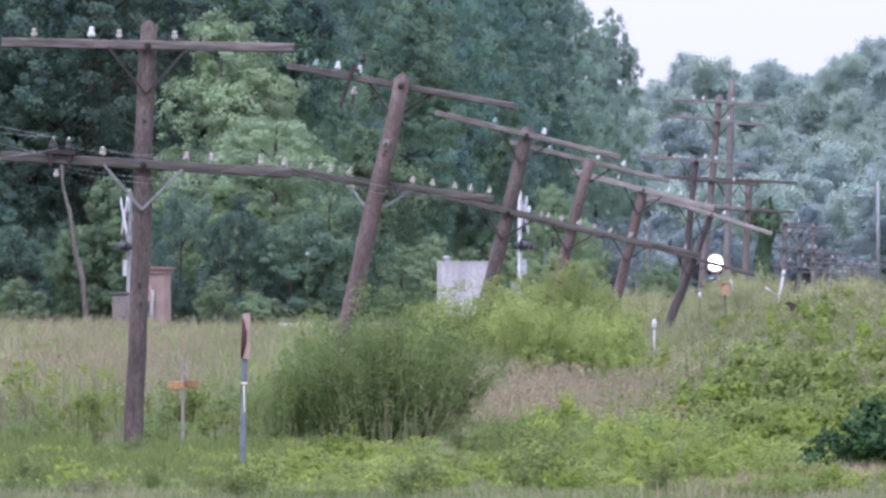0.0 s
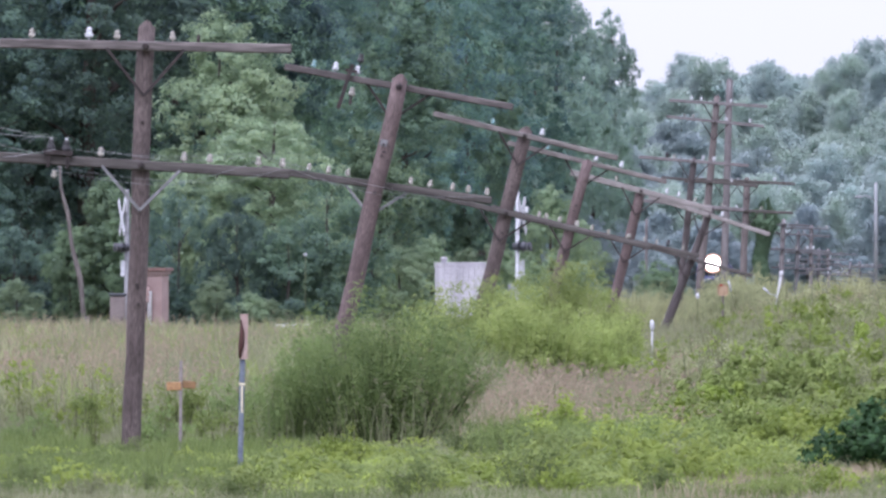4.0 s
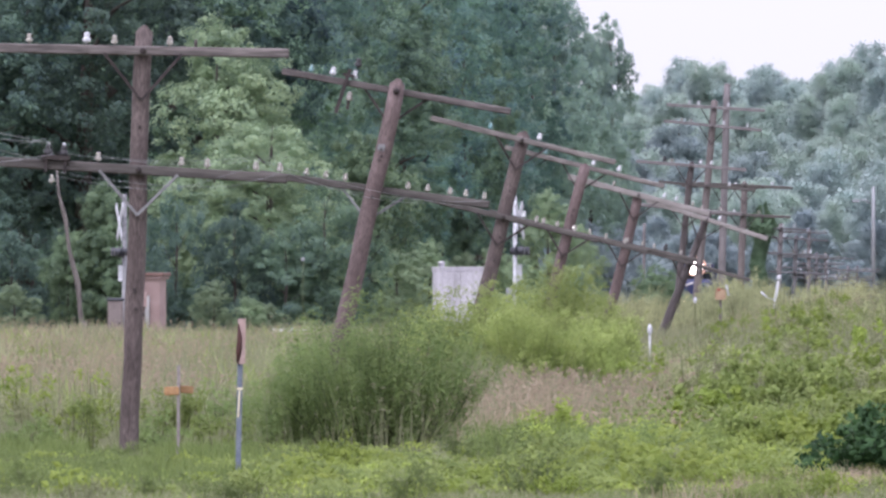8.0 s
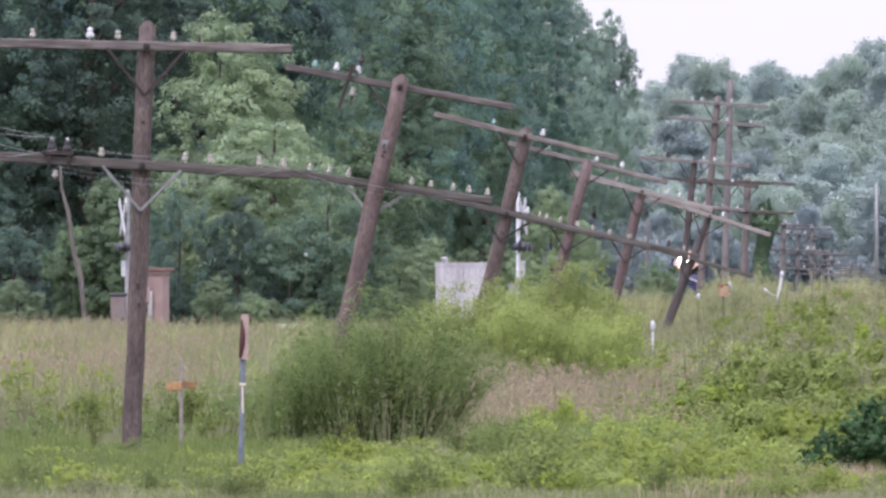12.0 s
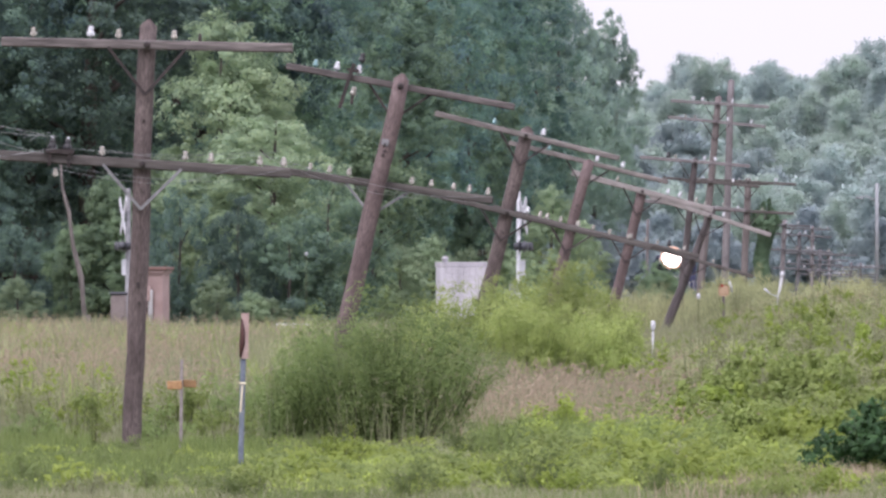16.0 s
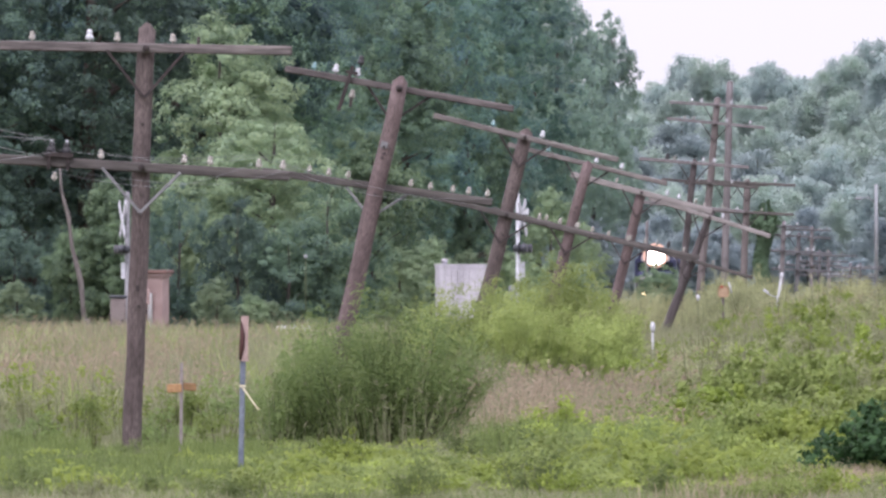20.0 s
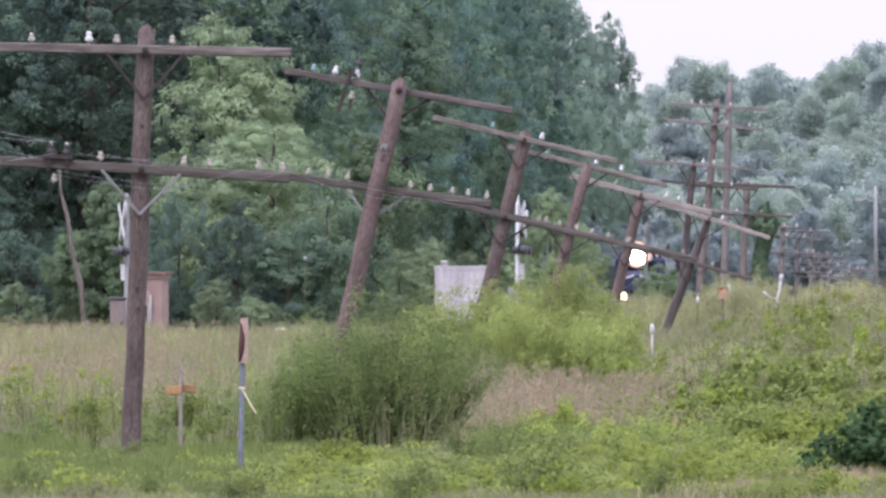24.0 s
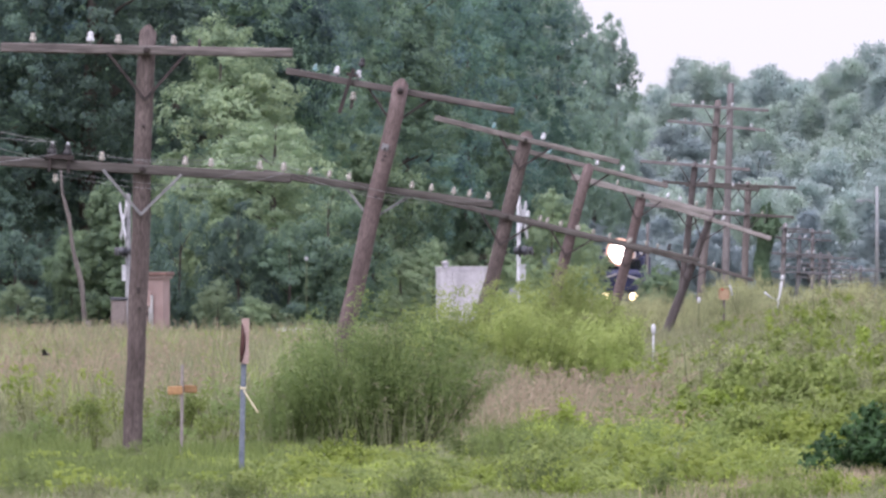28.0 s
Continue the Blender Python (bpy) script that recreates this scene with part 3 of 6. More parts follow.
    # the line's far end, ever smaller behind the weeds: place, height, then each arm's height, length, shift, drop and turn
    far = [
        (12.9, 540, 4.5, FAR_WOOD, [(4.25, 2.3, -0.15, 0.5, 20), (3.3, 2.4, 0.2, 0.5, 25)], "distant pale telegraph pole beside a vine-covered stub"),
        (14.62, 585, 4.2, FAR_DARK, [(4.0, 2.4, 0.15, 1.0, 25), (3.35, 2.6, 0.1, 0, 20), (2.6, 2.5, 0.15, 0, 20)], "distant dark telegraph pole with three crossarms"),
        (16.7, 640, 4.65, FAR_WOOD, [(4.45, 2.1, -0.2, 0.6, 20), (3.33, 3.0, 0.15, 1.0, 8), (2.85, 2.7, 0.05, 0.5, 15)], "distant pale telegraph pole with three crossarms"),
        (18.34, 690, 3.7, FAR_DARK, [(3.1, 2.6, 0.1, -1, 20), (2.4, 3.05, 0.25, 1.2, 8)], "distant leaning telegraph pole in weeds"),
        (20.3, 740, 3.75, FAR_WOOD, [(3.45, 2.6, 0.2, 1.5, 20), (2.6, 2.5, 0.1, 0, 20)], "far weathered telegraph pole with two crossarms"),
        (23.0, 800, 3.2, FAR_DARK, [(2.85, 2.8, 0.4, -2, 10), (2.4, 2.6, 0.1, 1, 15), (2.0, 2.4, 0.2, 0, 10)], "far low telegraph pole among brush"),
        (26.3, 890, 3.3, FAR_DARK, [(3.0, 2.8, 0.1, -2, 15), (2.5, 2.6, -0.2, 1, 15), (2.1, 2.5, 0.2, 0, 15)], "far low telegraph pole near the light pole"),
    ]
    rng = random.Random(77)
    for k, (x, y, h, wood, arms, label) in enumerate(far):
        p = telegraph_pole(x, y, -0.38, rng.uniform(-1, 3), h, 20 + k, 0.10, 0.09, wood, label=label)
        for j, (ah, length, off, tilt, turn) in enumerate(arms):
            pins = [(rng.uniform(-0.45, 0.45) * length, "white" if rng.random() < 0.5 else "clear") for _ in range(4)]
            arm = crossarm(p, ah, tilt, length, off, thick=0.085, pins=pins, wood=FAR_DARK, brace=j == 0, r=0.10)
            arm.matrix_basis = arm.matrix_basis @ pose(0, 0, 0, 0, 0, turn * 0.4)


build_poles()


def build_wires():
    """Slack wires that still hang along the two nearest poles."""
    def wire(points, label, sag=0.25, r=0.0035):
        bm = bmesh.new()
        pts = []
        for a, b in zip(points, points[1:]):
            a, b = Vector(a), Vector(b)
            for k in range(14):
                t = k / 13
                pts.append(a.lerp(b, t) - Vector((0, 0, sag * 4 * t * (1 - t))))
        tube(bm, pts, [r] * len(pts), 4)
        tagged(part("wire", bm, WIRE), label, "wire", "slack line wires")
    near = "thin slack grey wire leaving the near crossarm"
    for k, (dx, dz, far) in enumerate(((-0.03, 0.17, -0.22), (0.02, 0.13, -0.3), (-0.06, 0.11, -0.16))):
        wire(((-4.03 - 0.05 * k, 147.03, 3.12), (-4.08 + dx, 147.0, 3.14 + dz), (-4.08 + far, 146.6, 3.22 + 0.03 * k)), "tangled grey wire end above the near crossarm", -0.02, 0.0022)
    wire(((-4.03, 147.05, 3.27), (-5.9, 120, 3.5)), near, 0.1)
    wire(((-4.17, 147.05, 3.29), (-6.4, 115, 3.9)), near, 0.1)
    wire(((-4.03, 147.05, 3.15), (-6.0, 122, 2.9)), near, 0.12)
    wire(((-4.17, 147.05, 3.10), (-4.9, 135, 3.35)), near, 0.05)
    span = "thin slack grey wire between two leaning poles"
    wire(((-4.03, 147.05, 3.17), (-1.95, 147.05, 3.11), (0.30, 186.6, 2.82)), span, 0.06, 0.0024)
    wire(((-3.6, 147.05, 3.15), (-1.72, 147.05, 3.12)), near, 0.10, 0.0024)
    wire(((-4.07, 146.8, 2.94), (-2.87, 146.8, 2.77), (-1.94, 146.8, 3.03)), near, 0.03, 0.0024)
    wire(((-4.02, 146.85, 2.97), (-3.0, 146.85, 2.83), (-2.2, 146.85, 2.81), (-1.5, 146.85, 3.0)), near, 0.015, 0.0022)
    wire(((-1.95, 147.05, 3.11), (-0.2, 186.6, 2.86)), span, 0.12, 0.0024)
    wire(((-1.6, 186.6, 3.1), (0.6, 186.5, 2.88)), "thin slack grey wire along a crossarm", 0.07, 0.0024)


build_wires()


# ---- grade crossing ----
def crossing_signal(x, y, z, turn, label, mast, r=0.06, plate=0.24, top=4.8):
    s = thing("crossing_signal", pose(x, y, z, 0, 0, turn), label, "crossing signal", "grade crossing signals")
    part("mast", lathe(bmesh.new(), [(0.11, 0), (0.11, 0.9), (r + 0.005, 0.95), (r, top - 0.05), (r * 0.5, top)], 10), mast, s)
    part("base", box(bmesh.new(), 0.5, 0.5, 0.5, pose(0, 0, 0.1), 0.04), LIGHT_GREY, s)
    for a in (45, -45):
        part("crossbuck_board", box(bmesh.new(), 1.55, 0.03, 0.24, pose(0, -0.06 - r - (0.035 if a > 0 else 0), 4.0, 0, a, 0), 0.01), WHITE_PAINT, s)
    part("lamp_bar", box(bmesh.new(), 0.74, 0.07, 0.07, pose(0, -0.08, 3.02)), DARK_GREY, s)
    for sx in (-0.31, 0.31):
        lamp = part("lamp", lathe(bmesh.new(), [(0.2, 0), (0.2, 0.02), (0.12, 0.03), (0.12, 0.18), (0.06, 0.2)], 14, pose(sx, -0.12, 3.02, -90, 0, 0)), DARK_GREY, s)
        part("hood", lathe(bmesh.new(), [(0.12, 0), (0.14, 0.26)], 12, pose(sx, -0.12, 3.02, 90, 0, 0)), DARK_GREY, lamp)
        part("lens", lathe(bmesh.new(), [(0.11, 0.0), (0.09, 0.03), (0.04, 0.045)], 12, pose(sx, -0.13, 3.02, 90, 0, 0)), RED_DOT, lamp, "dull red lens")
    part("sign", box(bmesh.new(), plate, 0.02, 0.52, pose(0.02, -0.05 - r, 2.33, 0, 0, -0.7 * turn), 0.005), WHITE_PAINT, s, "small white metal sign plate")
    part("relay_box", box(bmesh.new(), 0.3, 0.22, 0.45, pose(0, 0.16, 1.6), 0.02), LIGHT_GREY, s)
    return s


crossing_signal(-10.25, 458.0, -0.2, -79, "white crossbuck signal mast turned away beside a tan hut", ZINC, 0.085, 0.15, 4.9)
crossing_signal(2.40, 450.0, -0.2, 76, "white crossbuck signal with dark lamps among shrubs", WHITE_PAINT)


def instrument_hut(x, y, z, turn, sx, sy, sz, wall, roof, label, boards=0, pipe=False, eave=0.28):
    h = thing("instrument_hut", pose(x, y, z, 0, 0, turn), label, "hut", "railway instrument huts")
    part("wall", box(bmesh.new(), sx, sy, sz, pose(0, 0, sz / 2), 0.02), wall, h)
    part("roof", box(bmesh.new(), sx + eave, sy + eave, 0.12 if eave > 0.1 else 0.05, pose(0, 0, sz + (0.063 if eave > 0.1 else 0.028)), 0.02), roof, h)
    part("fascia", box(bmesh.new(), sx + eave * 0.57, sy + eave * 0.57, 0.08, pose(0, 0, sz - 0.05), 0.01), wall, h)
    door = part("door", box(bmesh.new(), 0.75, 0.04, 1.75, pose(-sx * 0.18, -sy / 2 - 0.02, 0.95), 0.01), wall, h)
    part("handle", box(bmesh.new(), 0.03, 0.05, 0.14, pose(-sx * 0.18 + 0.3, -sy / 2 - 0.06, 1.0)), IRON, door)
    for k in range(boards):
        part("siding_board", box(bmesh.new(), sx / boards - 0.012, 0.018, sz - 0.14, pose(-sx / 2 + sx / boards * (k + 0.5), -sy / 2 - 0.052, sz / 2 - 0.03), 0.0024), wall, h)
    if eave < 0.1:
        part("vent", lathe(bmesh.new(), [(0.1, 0), (0.1, 0.14), (0.14, 0.15), (0.05, 0.2)], 10, pose(-sx * 0.45, -sy * 0.2, sz + 0.03)), wall, h)
    if pipe:
        part("conduit", lathe(bmesh.new(), [(0.075, 0.0), (0.075, 1.5), (0.08, 1.52)], 8, pose(0.20, -sy / 2 - 0.1, 0.1)), PIPE_WHITE, h, "white conduit pipe")
        part("meter_box", box(bmesh.new(), 0.3, 0.14, 0.5, pose(0.05, -sy / 2 - 0.13, 1.5), 0.02), SIGN_BACK, h)
    return h


instrument_hut(-9.62, 459.5, -0.22, -7, 1.2, 1.5, 2.25, HUT_TAN, HUT_ROOF, "faded tan railway hut with a brown roof", pipe=True)
instrument_hut(0.56, 441, -0.25, 12, 1.3, 1.5, 2.5, SHED_WHITE, SHED_WHITE, "stained white metal shed half hidden by shrubs", boards=7, eave=0.06)


def build_cabinet():
    """A low brown relay cabinet at the foot of the signal mast."""
    c = thing("relay_cabinet", pose(-10.52, 457, -0.22), "low grey-brown relay cabinet beside a signal mast", "cabinet")
    part("body", box(bmesh.new(), 0.5, 0.5, 1.45, pose(0, 0, 0.72), 0.02), HUT_BROWN, c)
    part("lid", box(bmesh.new(), 0.58, 0.58, 0.1, pose(0, 0, 1.5), 0.03), DARK_GREY, c, "dark overhanging cabinet lid")
    door = part("door", box(bmesh.new(), 0.4, 0.03, 1.2, pose(0, -0.265, 0.72), 0.01), HUT_BROWN, c)
    part("handle", box(bmesh.new(), 0.03, 0.03, 0.12, pose(0.14, -0.295, 0.72), 0.005), IRON, door)


build_cabinet()


def build_road():
    ob = thing("road", pose(-9, 446, -0.17, 0, 0, -6), "narrow asphalt road over the railway", "road", kind="structure")
    part("asphalt", box(bmesh.new(), 60, 6.2, 0.12), ASPHALT, ob)
    for y in (-2.9, 2.9):
        part("edge_line", box(bmesh.new(), 60, 0.12, 0.01, pose(0, y, 0.068)), WHITE_PAINT, ob)


build_road()


def build_kerb_rail():
    g = thing("guard_rail", pose(-4.6, 432, -0.27), "low pale concrete barrier behind meadow grass", "barrier")
    part("beam", box(bmesh.new(), 1.05, 0.25, 0.16, pose(0, 0, 0.60), 0.03), PIPE_WHITE, g)
    for x in (-0.4, 0.4):
        part("foot", box(bmesh.new(), 0.2, 0.22, 0.52, pose(x, 0, 0.26)), LIGHT_GREY, g)


build_kerb_rail()


# ---- markers and posts ----
def build_markers():
    # flexible sign post with a curled plaque and a tape tied to it
    s = thing("sign_post", pose(-1.88, 131.0, -0.04, 0, 1.2, 0), "blue-grey steel post with a curled edge-on plaque", "sign post")
    part("post", box(bmesh.new(), 0.05, 0.045, 1.55, pose(0, 0, 0.55), 0.008), BLUE_STEEL, s)
    bm = bmesh.new()
    rows = [(0.0, 0.0), (0.012, 0.10), (0.018, 0.22), (0.012, 0.33), (0.0, 0.42)]
    for x0, w in ((-0.03, 0.07),):
        prev = None
        for dx, z in rows:
            r = [bm.verts.new((x0 + dx, -0.04, 1.09 + z)), bm.verts.new((x0 + w + 0.005, -0.05, 1.09 + z)), bm.verts.new((x0 + w + 0.005, 0.02, 1.09 + z)), bm.verts.new((x0 + dx, 0.02, 1.09 + z))]
            if prev:
                for k in range(4):
                    bm.faces.new((prev[k], prev[(k + 1) % 4], r[(k + 1) % 4], r[k]))
            else:
                bm.faces.new(list(reversed(r)))
            prev = r
        bm.faces.new(prev)
    part("plaque", bm, SIGN_BACK, s, "weathered pinkish plaque")
    bm = bmesh.new()
    tube(bm, [(-0.027 + a, -0.055, 1.10 + z) for a, z in ((0.0, 0.0), (0.012, 0.12), (0.016, 0.24), (0.004, 0.36))], [0.008, 0.027, 0.023, 0.006], 6)
    part("curled_edge", bm, SIGN_EDGE, s, "dark curled plaque edge")
    part("tape_knot", box(bmesh.new(), 0.058, 0.054, 0.022, pose(0, 0, 0.86), 0.005), TAPE, s, "pale yellow tape knot")
    tape = part("tape_tail", box(bmesh.new(), 0.016, 0.004, 0.25, pose(0, 0, -0.13)), TAPE, s, "loose pale yellow tape tail")
    tape.location = (0.0, -0.035, 0.85)

    c = thing("marker_stake", pose(-2.63, 141.5, 0, 0, 0.4, 0), "thin grey stake with a faded orange crossboard", "marker")
    part("stake", box(bmesh.new(), 0.032, 0.03, 1.02, pose(0, 0, 0.47), 0.006), STAKE_GREY, c)
    part("crossboard", box(bmesh.new(), 0.15, 0.02, 0.085, pose(-0.068, -0.028, 0.72, 0, -2, 0), 0.006), ORANGE, c)
    part("crossboard", box(bmesh.new(), 0.15, 0.02, 0.075, pose(0.075, 0.028, 0.735, 0, 4, 0), 0.006), ORANGE_DARK, c, "darker half of the orange crossboard")

    def white_marker(x, y, z, h, lean, label, r=0.036, knob=0.062, paint=None):
        w = thing("white_marker", pose(x, y, z, 0, lean, 0), label, "marker", "white line markers")
        part("post", lathe(bmesh.new(), [(r, -0.2), (r, h), (r * 0.7, h + 0.01)], 10), paint or WHITE_PAINT, w)
        part("cap", lathe(bmesh.new(), [(r * 0.6, h), (knob, h + 0.05), (knob, h + 0.11), (knob * 0.6, h + 0.17)], 12), WHITE_PAINT, w)
        return w

    white_marker(3.17, 213, 0.05, 0.95, 0, "short white marker post with a round cap", 0.017, 0.036)
    m = white_marker(8.44, 362, 0.25, 1.6, 9, "tall leaning white marker post", 0.032, 0.055)
    part("arm", tube(bmesh.new(), [(0, 0, 1.12), (-0.2, 0, 1.14), (-0.40, 0, 1.26)], [0.02, 0.022, 0.035], 6), WHITE_PAINT, m)
    white_marker(6.72, 371, -0.05, 1.3, 0, "small white-capped marker rod in tall grass", 0.010, 0.045, STEM)
    o = thing("orange_marker", pose(7.2, 362, 0.05, 0, 0, 0), "small orange warning marker beside a pole", "marker")
    part("post", lathe(bmesh.new(), [(0.03, 0), (0.03, 1.4)], 8), POLE_GREY, o)
    part("panel", box(bmesh.new(), 0.28, 0.04, 0.30, pose(0, -0.06, 1.46), 0.05), PALE_ORANGE, o)
    part("reflector", lathe(bmesh.new(), [(0.035, 0.0), (0.035, 0.02), (0.02, 0.03)], 10, pose(-0.04, -0.09, 1.58, 90, 0, 0)), RED_DOT, o, "small faded red reflector")
    w = thing("white_marker", pose(7.84, 366, 0.1, 0, -14, 0), "thin leaning stick with a white tip in weeds", "marker", "white line markers")
    part("post", lathe(bmesh.new(), [(0.012, 0), (0.012, 1.45)], 6), STEM, w)
    part("tip", lathe(bmesh.new(), [(0.022, 1.40), (0.024, 1.68), (0.012, 1.70)], 8), WHITE_PAINT, w)

    # unidentified pale dot before the woods, given an added post and disc
    r = thing("reflector_post", pose(-4.57, 470, -0.35), "assumed thin post carrying a small pale dot of unknown kind", "marker")
    part("post", lathe(bmesh.new(), [(0.010, 0), (0.009, 2.9)], 6), STEM, r)
    part("reflector", lathe(bmesh.new(), [(0.07, 0.0), (0.07, 0.02), (0.04, 0.03)], 12, pose(0, -0.03, 2.95, 90, 0, 0)), LIGHT_GREY, r)

    # light pole far back and bleached dead trunk near the hut
    u = thing("light_pole", pose(24.6, 800, -0.4), "slender pale grey light pole with a short arm", "light pole")
    part("shaft", lathe(bmesh.new(), [(0.12, 0), (0.10, 7.6), (0.05, 7.65)], 10), LIGHT_GREY, u)
    part("bracket", tube(bmesh.new(), [(0, 0, 6.6), (-0.5, 0, 6.9), (-0.9, 0, 6.85)], [0.05, 0.045, 0.04], 6), LIGHT_GREY, u)
    part("lamp_head", box(bmesh.new(), 0.4, 0.2, 0.14, pose(-1.0, 0, 6.82), 0.04), LIGHT_GREY, u)
    d = thing("dead_trunk", pose(-12.05, 473, -0.4), "bleached leaning dead trunk before dark woods", "dead tree")
    part("trunk", tube(bmesh.new(), [(0.15, 0, 0), (0.0, 0, 1.1), (-0.1, 0, 2.2), (-0.38, 0, 3.3), (-0.52, 0, 4.4), (-0.74, 0, 5.2), (-0.82, 0, 6.3)], [0.115, 0.088, 0.098, 0.068, 0.074, 0.05, 0.03], 8), DEAD_BARK, d)
    part("stub", tube(bmesh.new(), [(0.1, 0, 0.2), (0.13, -0.15, 0.9)], [0.12, 0.10], 7), DEAD_BARK, d)
    return tape


TAPE_TAIL = build_markers()


# ---- trees ----
def tree(name, seed, height, radius, leaf_mat, leaf, count, label, low=0.12, lobes=46, bark=None, limbs=7, spray=0.5, inner=0.5, lift=0.35, per_spray=60, clump=(0.17, 0.36), loose=0.42):
    """A broadleaf tree: tapered trunk, limbs to each large clump, and a crown of many small leaf sprays."""
    rng = np.random.default_rng(seed)
    t = thing(name, pose(0, 0, 0), label, "tree")
    # clump centres fill an egg-shaped crown, denser towards its outside
    d = rng.normal(0, 1, (lobes, 3))
    d /= np.linalg.norm(d, axis=1)[:, None]
    rad = rng.uniform(inner, 1.0, lobes) ** 0.45
    mid = height * (low + 1.0) / 2
    half = height * (1.0 - low) / 2
    c = d * rad[:, None] * np.array([radius * 0.82, radius * 0.82, half * 0.86])
    c[:, 2] += mid
    taper = 1.0 - 0.45 * np.clip((c[:, 2] - mid) / half, 0, 1) ** 1.5
    c[:, :2] *= taper[:, None]
    size = radius * rng.uniform(*clump, lobes)
    bm = bmesh.new()
    r0 = height * 0.016
    tube(bm, [(0, 0, -0.3), (0.02 * radius, 0, height * 0.3), (-0.03 * radius, 0.02 * radius, height * 0.6), (0, 0, height * 0.9)], [r0 * 1.25, r0, r0 * 0.6, r0 * 0.12], 9)
    part("trunk", bm, bark or BARK, t)
    for k in range(limbs):
        bm = bmesh.new()
        z0 = max(height * 0.12, c[k, 2] - 0.35 * radius)
        z0 = min(z0, height * 0.8)
        a = Vector((0, 0, z0))
        b = Vector(c[k])
        tube(bm, [a, a.lerp(b, 0.5) + Vector((0, 0, 0.05 * radius)), b], [r0 * 0.4, r0 * 0.25, r0 * 0.08], 5)
        part("limb", bm, bark or BARK, t)
    # sprays of leaves sit over each clump, brighter side up, with gaps between them
    subs = count // per_spray
    pick = rng.choice(lobes, subs, p=size ** 2 / (size ** 2).sum())
    u = rng.normal(0, 1, (subs, 3))
    u[:, 2] += 0.35
    u /= np.linalg.norm(u, axis=1)[:, None]
    spot = c[pick] + u * (size[pick] * rng.uniform(0.72, 1.08, subs) ** 0.5)[:, None]
    sr = spray * rng.uniform(0.55, 1.35, subs)
    k = rng.integers(0, subs, count)
    w = rng.normal(0, 1, (count, 3))
    w /= np.linalg.norm(w, axis=1)[:, None]
    fall = rng.uniform(0.1, 1.0, count) ** 0.5
    pos = spot[k] + w * (sr[k] * fall)[:, None] * np.array([1.0, 1.0, 0.75])
    out = w * 0.3 + u[k] * 0.95 + np.array([0, 0, lift])
    v, q = leaves(rng, pos, out, leaf, loose, 0.7)
    crown = new("crown", np_mesh("crown", v, q, leaf_mat))
    crown.parent = t
    return t


def shrub(name, seed, x, y, z, width, height, mat, leaf, count, label, stems=26, ratio=0.4, fan=0.8, spread=0.8, deep=None, low=0.1, spray=0.1, stretch=1.0, per=26, thick=0.008, stem_mat=None):
    """A many-stemmed shrub: stems fan out of the ground, leaves sit in sprays along them, with gaps between."""
    rng = np.random.default_rng(seed)
    s = thing(name, pose(x, y, z + float(ground_z(np.array(x), np.array(y)))), label, "shrub")
    deep = deep or width
    bm = bmesh.new()
    lines = []
    for k in range(stems):
        a = rng.uniform(0, 2 * np.pi)
        r = rng.uniform(0, 1) ** 0.6
        tip = np.array([np.cos(a) * r * width / 2, np.sin(a) * r * deep / 2, height * (1.04 - 0.40 * r ** 2) * rng.uniform(0.62, 1.08)])
        base = np.array([tip[0] * (1 - fan), tip[1] * (1 - fan), -0.05])
        mid = (base + tip) / 2 + np.array([tip[0] * 0.08, 0, height * 0.06])
        tube(bm, [base, mid, tip], [thick, thick * 0.65, thick * 0.25], 4)
        lines.append((base, mid, tip))
    tagged(part("stem_clump", bm, stem_mat or STEM, s), kind="stuff")
    n = max(stems, count // per)
    k = rng.integers(0, stems, n)
    t = low + (1 - low) * rng.uniform(0, 1, n) ** 0.7
    P = np.array(lines)
    b, m, e = P[k, 0], P[k, 1], P[k, 2]
    spot = b * ((1 - t) ** 2)[:, None] + m * (2 * t * (1 - t))[:, None] + e * (t ** 2)[:, None]
    way = 2 * (1 - t)[:, None] * (m - b) + 2 * t[:, None] * (e - m)
    way /= np.linalg.norm(way, axis=1)[:, None] + 1e-9
    spot += rng.normal(0, 0.055 * width ** 0.5, (n, 3)) * (0.5 + t)[:, None]
    j = rng.integers(0, n, count)
    size = (spray * rng.uniform(0.5, 1.3, n))[j]
    w = rng.normal(0, 1, (count, 3))
    w *= (rng.uniform(0.15, 1, count) ** 0.5 / np.linalg.norm(w, axis=1))[:, None]
    pos = spot[j] + w * size[:, None] + way[j] * (rng.normal(0, 1, count) * size * (stretch - 1))[:, None]
    pos[:, 2] = np.maximum(pos[:, 2], 0.02)
    out = w * 0.7 + np.array([0, -0.25, 0.75])
    v, q = leaves(rng, pos, out, leaf, spread, ratio)
    f = new("foliage", np_mesh("foliage", v, q, mat))
    f.parent = s
    return s


def scaled(x, y, sink, turn, sc, sz=None):
    return pose(x, y, float(ground_z(np.array(x), np.array(y))) - sink, 0, 0, turn) @ Matrix.Diagonal((sc, sc, sz or sc, 1))


